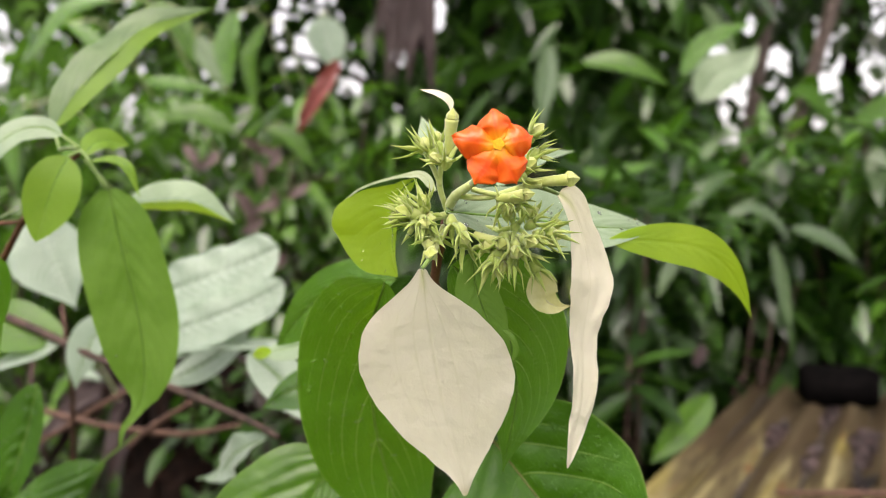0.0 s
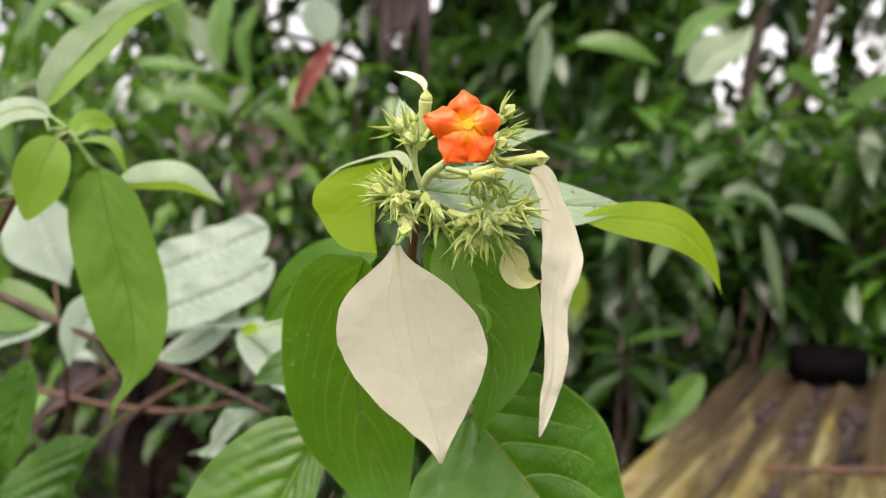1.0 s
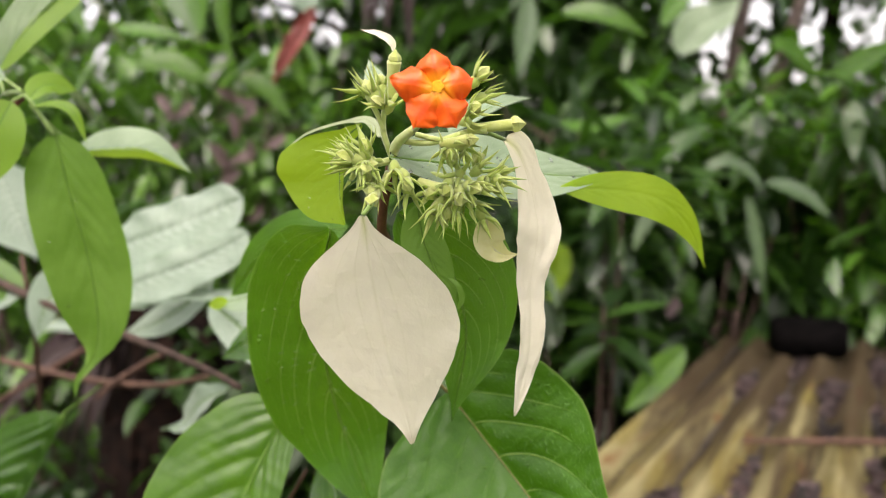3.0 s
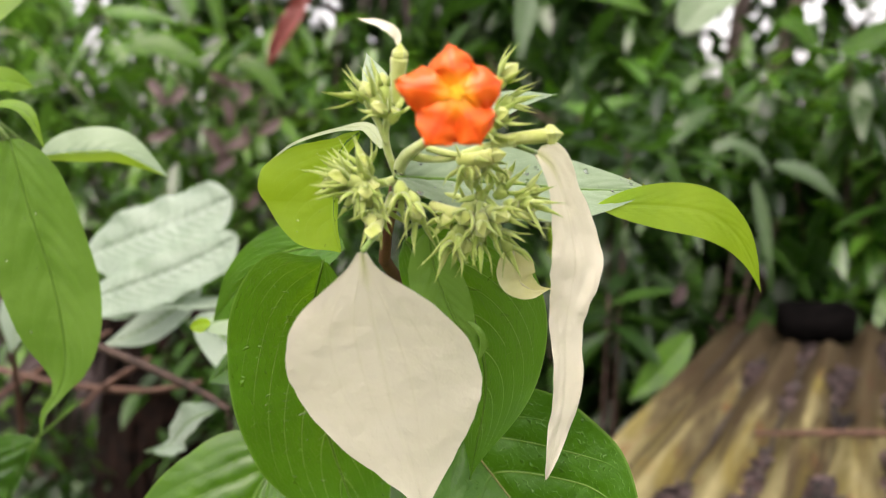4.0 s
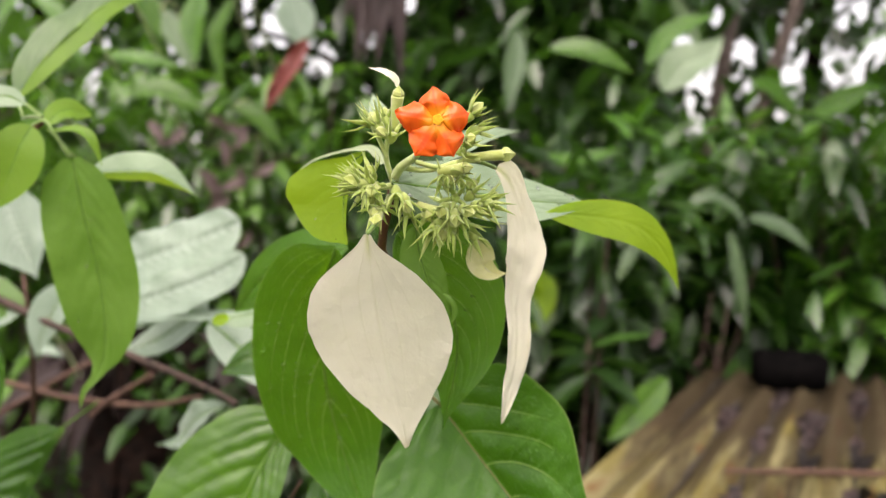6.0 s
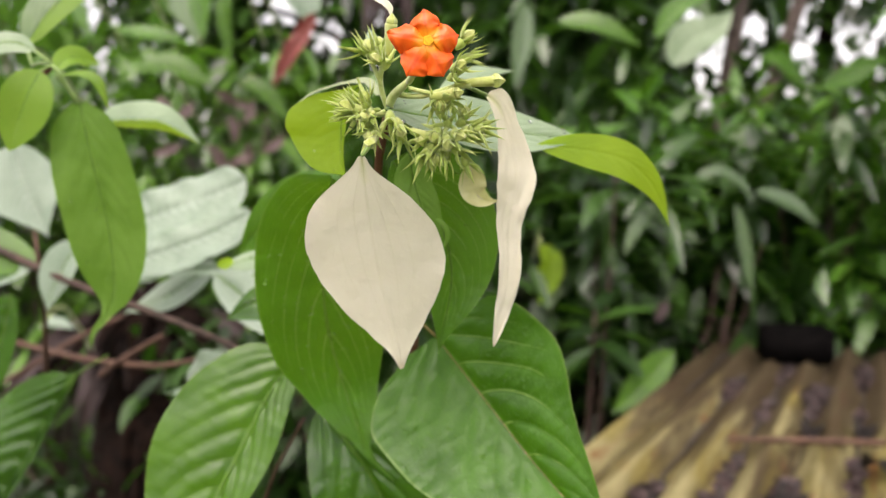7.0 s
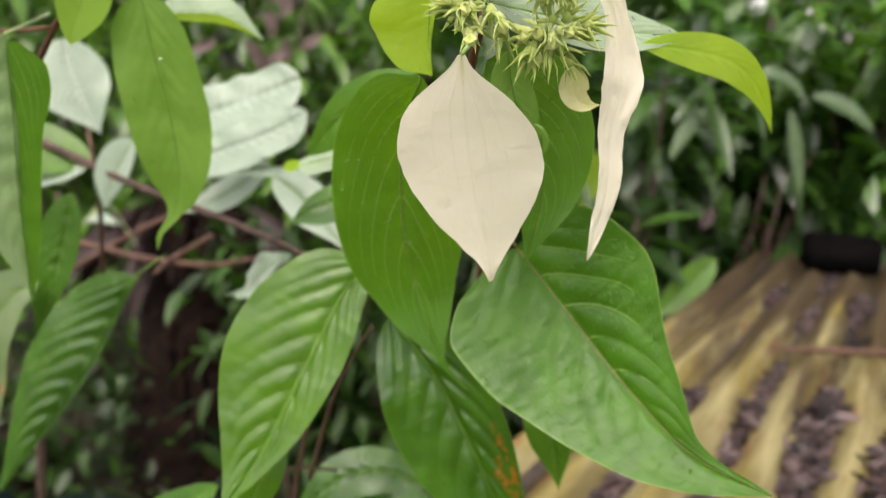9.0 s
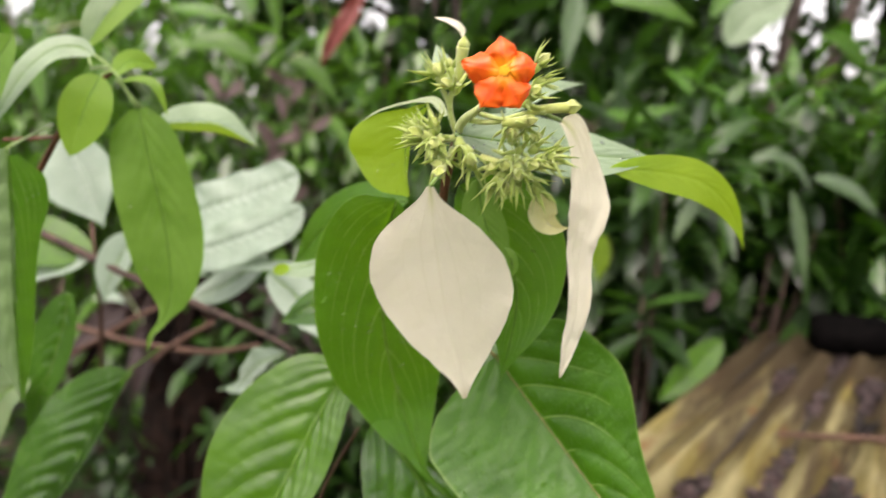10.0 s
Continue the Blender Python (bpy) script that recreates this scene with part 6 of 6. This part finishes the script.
def calyx(at, way, size, seed, bud=0.0):
    """A green cup with five spreading spiky sepals, and the tip of a bud in some."""
    r = np.random.default_rng(seed)
    at, way = np.array(at), unit(way)
    a = unit(np.cross(way, (0.3, 0.5, 0.8)))
    b = np.cross(way, a)
    pieces = [tube([at - way * size * 0.55, at - way * size * 0.2, at + way * size * 0.12], [size * 0.12, size * 0.25, size * 0.30, size * 0.24], 8, 10, 0.06, seed)]
    turn = r.uniform(0, 6.28)
    for k in range(5):
        f = turn + 1.2566 * k + r.normal(0, 0.15)
        out = a * math.cos(f) + b * math.sin(f)
        s0 = at + out * size * 0.24 + way * size * 0.08
        s1 = s0 + out * size * r.uniform(0.18, 0.45) + way * size * r.uniform(0.32, 0.58)
        s2 = s1 + out * size * r.uniform(0.0, 0.45) + way * size * r.uniform(0.3, 0.8)
        v, f = tube([s0, s1, s2], [size * 0.14, size * 0.135, size * 0.065, size * 0.004], 9, 6, 0.05, seed + k)
        flat = unit(np.cross(out, way))
        thin = unit(np.cross(flat, s2 - s0))
        mid = np.repeat(spline([s0, s1, s2], 9), 6, axis=0)
        v = [m + (p - m) - thin * ((p - m) @ thin) * 0.6 for p, m in zip(np.array(v), mid)]
        pieces.append((v, f))
    pts = [p for v, f in pieces for p in v]
    for _ in range(90):
        p = np.array(pts[r.integers(len(pts))])
        d = unit(p - at + r.normal(0, size * 0.5, 3)) * r.uniform(0.0003, 0.0007)
        s = unit(np.cross(d, r.normal(0, 1, 3))) * 0.00003
        pieces.append(([p - s, p + s, p + d], [(0, 1, 2)]))
    ob = part("calyx", mesh_of("calyx", *joined(pieces), M_CALYX), shrub)
    if bud:
        v, f = tube([at + way * size * 0.05, at + way * size * (0.3 + 0.3 * bud), at + way * size * (0.45 + 0.6 * bud)], [size * 0.26, size * 0.36, size * 0.30, size * 0.03], 10, 10, 0.0, seed)
        v = starred(v, 10, 0.72)
        part("bud", mesh_of("bud", v, f, M_BUD, smooth=False), ob, "closed yellow-green flower bud")
    return ob


calyx((-0.0031, 0.2, 1.3609), (-0.5, -0.2, 0.8), 0.0052, 3, 0.5)
calyx((-0.0056, 0.203, 1.3616), (-1, 0, 0.4), 0.0052, 10, 0)
calyx((-0.0008, 0.199, 1.3583), (-0.6, -0.6, 0.3), 0.0047, 17, 0.6)
calyx((-0.0013, 0.207, 1.3629), (-0.1, 0.3, 1), 0.0052, 24, 0.4)
calyx((0.0011, 0.198, 1.3581), (0.3, -0.5, 0.8), 0.0047, 31, 0)
calyx((-0.0079, 0.197, 1.3451), (-0.9, -0.3, 0.3), 0.0054, 38, 0.6)
calyx((-0.0103, 0.2, 1.3442), (-1, 0, -0.1), 0.0052, 45, 0.4)
calyx((-0.0055, 0.198, 1.3468), (-0.3, -0.3, 0.9), 0.0052, 52, 0)
calyx((-0.0069, 0.197, 1.3423), (-0.4, -0.5, -0.7), 0.0052, 59, 0)
calyx((-0.009, 0.203, 1.3467), (-0.8, 0.1, 0.7), 0.0049, 66, 0.4)
calyx((-0.0045, 0.195, 1.3432), (0.1, -0.9, -0.4), 0.0047, 73, 0.3)
calyx((0.0023, 0.198, 1.3422), (0.1, -0.5, -0.8), 0.0052, 80, 0)
calyx((0.0048, 0.197, 1.3403), (0.3, -0.5, -0.8), 0.0052, 87, 0.4)
calyx((0.0055, 0.201, 1.3364), (0.1, -0.2, -1), 0.0052, 101, 0)
calyx((0.0151, 0.199, 1.3384), (-0.3, -0.7, -0.6), 0.0054, 122, 0.3)
calyx((0.0181, 0.198, 1.3363), (0.1, -0.7, -0.7), 0.0054, 129, 0.3)
calyx((0.021, 0.198, 1.3384), (0.5, -0.8, -0.2), 0.0054, 136, 0.5)
calyx((0.0138, 0.2, 1.334), (-0.4, -0.2, -1), 0.0052, 143, 0)
calyx((0.0263, 0.203, 1.3381), (1, -0.1, 0.1), 0.0052, 150, 0.3)
calyx((0.0232, 0.202, 1.3425), (0.8, -0.1, 0.5), 0.0049, 157, 0)
calyx((0.0174, 0.201, 1.332), (-0.1, -0.3, -1), 0.0054, 164, 0)
calyx((0.0281, 0.206, 1.3416), (1, 0.2, 0.4), 0.0047, 171, 0.4)
calyx((0.0244, 0.205, 1.3302), (0.6, 0.1, -0.9), 0.0049, 178, 0)
calyx((0.0221, 0.2, 1.3643), (0.7, -0.1, 0.7), 0.0052, 185, 0.7)
calyx((0.0207, 0.197, 1.3571), (0.7, -0.6, 0.3), 0.0047, 192, 0.4)
calyx((0.0242, 0.203, 1.3602), (1, 0.1, 0.2), 0.0049, 199, 0)
calyx((0.0198, 0.197, 1.3543), (0.6, -0.6, 0.2), 0.0045, 206, 0)
calyx((0.0171, 0.198, 1.3487), (0.6, -0.7, -0.2), 0.0047, 213, 0.3)
calyx((0.015, 0.199, 1.3473), (-0.2, -0.6, -0.7), 0.0047, 220, 0)
calyx((0.0194, 0.2, 1.3473), (0.4, -0.4, -0.8), 0.0047, 227, 0)
calyx((-0.0034, 0.197, 1.3378), (-0.2, -0.9, -0.3), 0.0049, 234, 0.4)
calyx((-0.0017, 0.2, 1.3387), (0.5, -0.4, -0.6), 0.0047, 241, 0)
calyx((0.0124, 0.1994, 1.3322), (-0.35, -0.73, -1.17), 0.0056, 262, 0)
calyx((0.0187, 0.2053, 1.3364), (-0.02, -0.85, -0.59), 0.0055, 290, 0.5)
calyx((0.023, 0.205, 1.3442), (0.07, -0.59, 0.47), 0.0052, 297, 0.5)
calyx((0.0151, 0.2007, 1.3329), (-0.11, -0.72, -0.88), 0.0049, 318, 0.5)
calyx((0.0162, 0.199, 1.3453), (-0.04, -0.44, 0.4), 0.0054, 339, 0.3)
calyx((0.0111, 0.2022, 1.3367), (-0.19, -0.77, -0.18), 0.0055, 346, 0.3)
calyx((0.0162, 0.2041, 1.3376), (-0.52, -0.9, 0.25), 0.0054, 353, 0)
calyx((0.028, 0.1991, 1.3399), (0.62, -0.57, -0.36), 0.0048, 367, 0)
calyx((0.0247, 0.1989, 1.3398), (0.78, -0.75, -0.13), 0.0046, 381, 0)
calyx((0.0218, 0.2025, 1.3339), (0.88, -0.48, -0.89), 0.0054, 388, 0)
calyx((0.0184, 0.2014, 1.3415), (-0.07, -0.7, 0.03), 0.0049, 395, 0)
calyx((-0.0041, 0.2029, 1.3416), (-0.1, -0.62, -0.53), 0.005, 402, 0.4)
calyx((-0.0093, 0.2012, 1.3453), (-1.02, -0.15, 0.1), 0.005, 409, 0.4)
calyx((-0.0059, 0.2027, 1.3438), (-0.42, -0.17, -0.16), 0.005, 416, 0.4)
calyx((-0.0047, 0.1994, 1.3476), (-0.23, -0.5, 0.49), 0.005, 423, 0.4)
calyx((-0.0082, 0.1987, 1.3455), (-0.84, -0.06, 0.13), 0.005, 430, 0.4)
calyx((-0.0034, 0.1985, 1.3441), (0.0, -0.46, -0.13), 0.005, 437, 0.4)


def tube_bud(points, radii, head, seed, material=None):
    """A long hairy bud: a tube that swells into a five-sided pointed head."""
    v, f = tube(points, radii, 16, 12, 0.03, seed)
    ob = part("bud", mesh_of("bud", v, f, M_BUD), shrub, "long hairy yellow-green flower bud")
    end, way = np.array(points[-1]), unit(np.array(points[-1]) - np.array(points[-2]))
    v, f = tube([end - way * head * 0.3, end + way * head * 0.5, end + way * head * 1.1, end + way * head * 1.7], [head * 0.6, head * 1.05, head * 0.95, head * 0.5, head * 0.06], 14, 10, 0.0, seed)
    v = starred(v, 10, 0.74)
    part("bud_tip", mesh_of("bud_tip", v, f, material or M_BUD, smooth=False), ob, "folded pale bud tip")
    return ob


tube_bud([(0.02, 0.199, 1.3523), (0.0256, 0.1985, 1.353), (0.0309, 0.199, 1.3535)], [0.0011, 0.0013, 0.0015], 0.0021, 1)
tube_bud([(0.0016, 0.2005, 1.3597), (0.0018, 0.1995, 1.3645), (0.0022, 0.1985, 1.3684)], [0.0010, 0.0014, 0.0018], 0.0017, 2, M_BUD)
tube_bud([(0.0136, 0.199, 1.3487), (0.017, 0.197, 1.349), (0.0201, 0.196, 1.3496)], [0.001, 0.0015, 0.0017], 0.0016, 3)
tube_bud([(0.0082, 0.204, 1.3395), (0.0113, 0.202, 1.3383), (0.0143, 0.2, 1.3376)], [0.001, 0.0014, 0.0016], 0.0015, 4, M_BUD)
tube_bud([(-0.0017, 0.199, 1.3379), (-0.0024, 0.196, 1.3364), (-0.0029, 0.193, 1.3355)], [0.0009, 0.0013, 0.0015], 0.0018, 5)
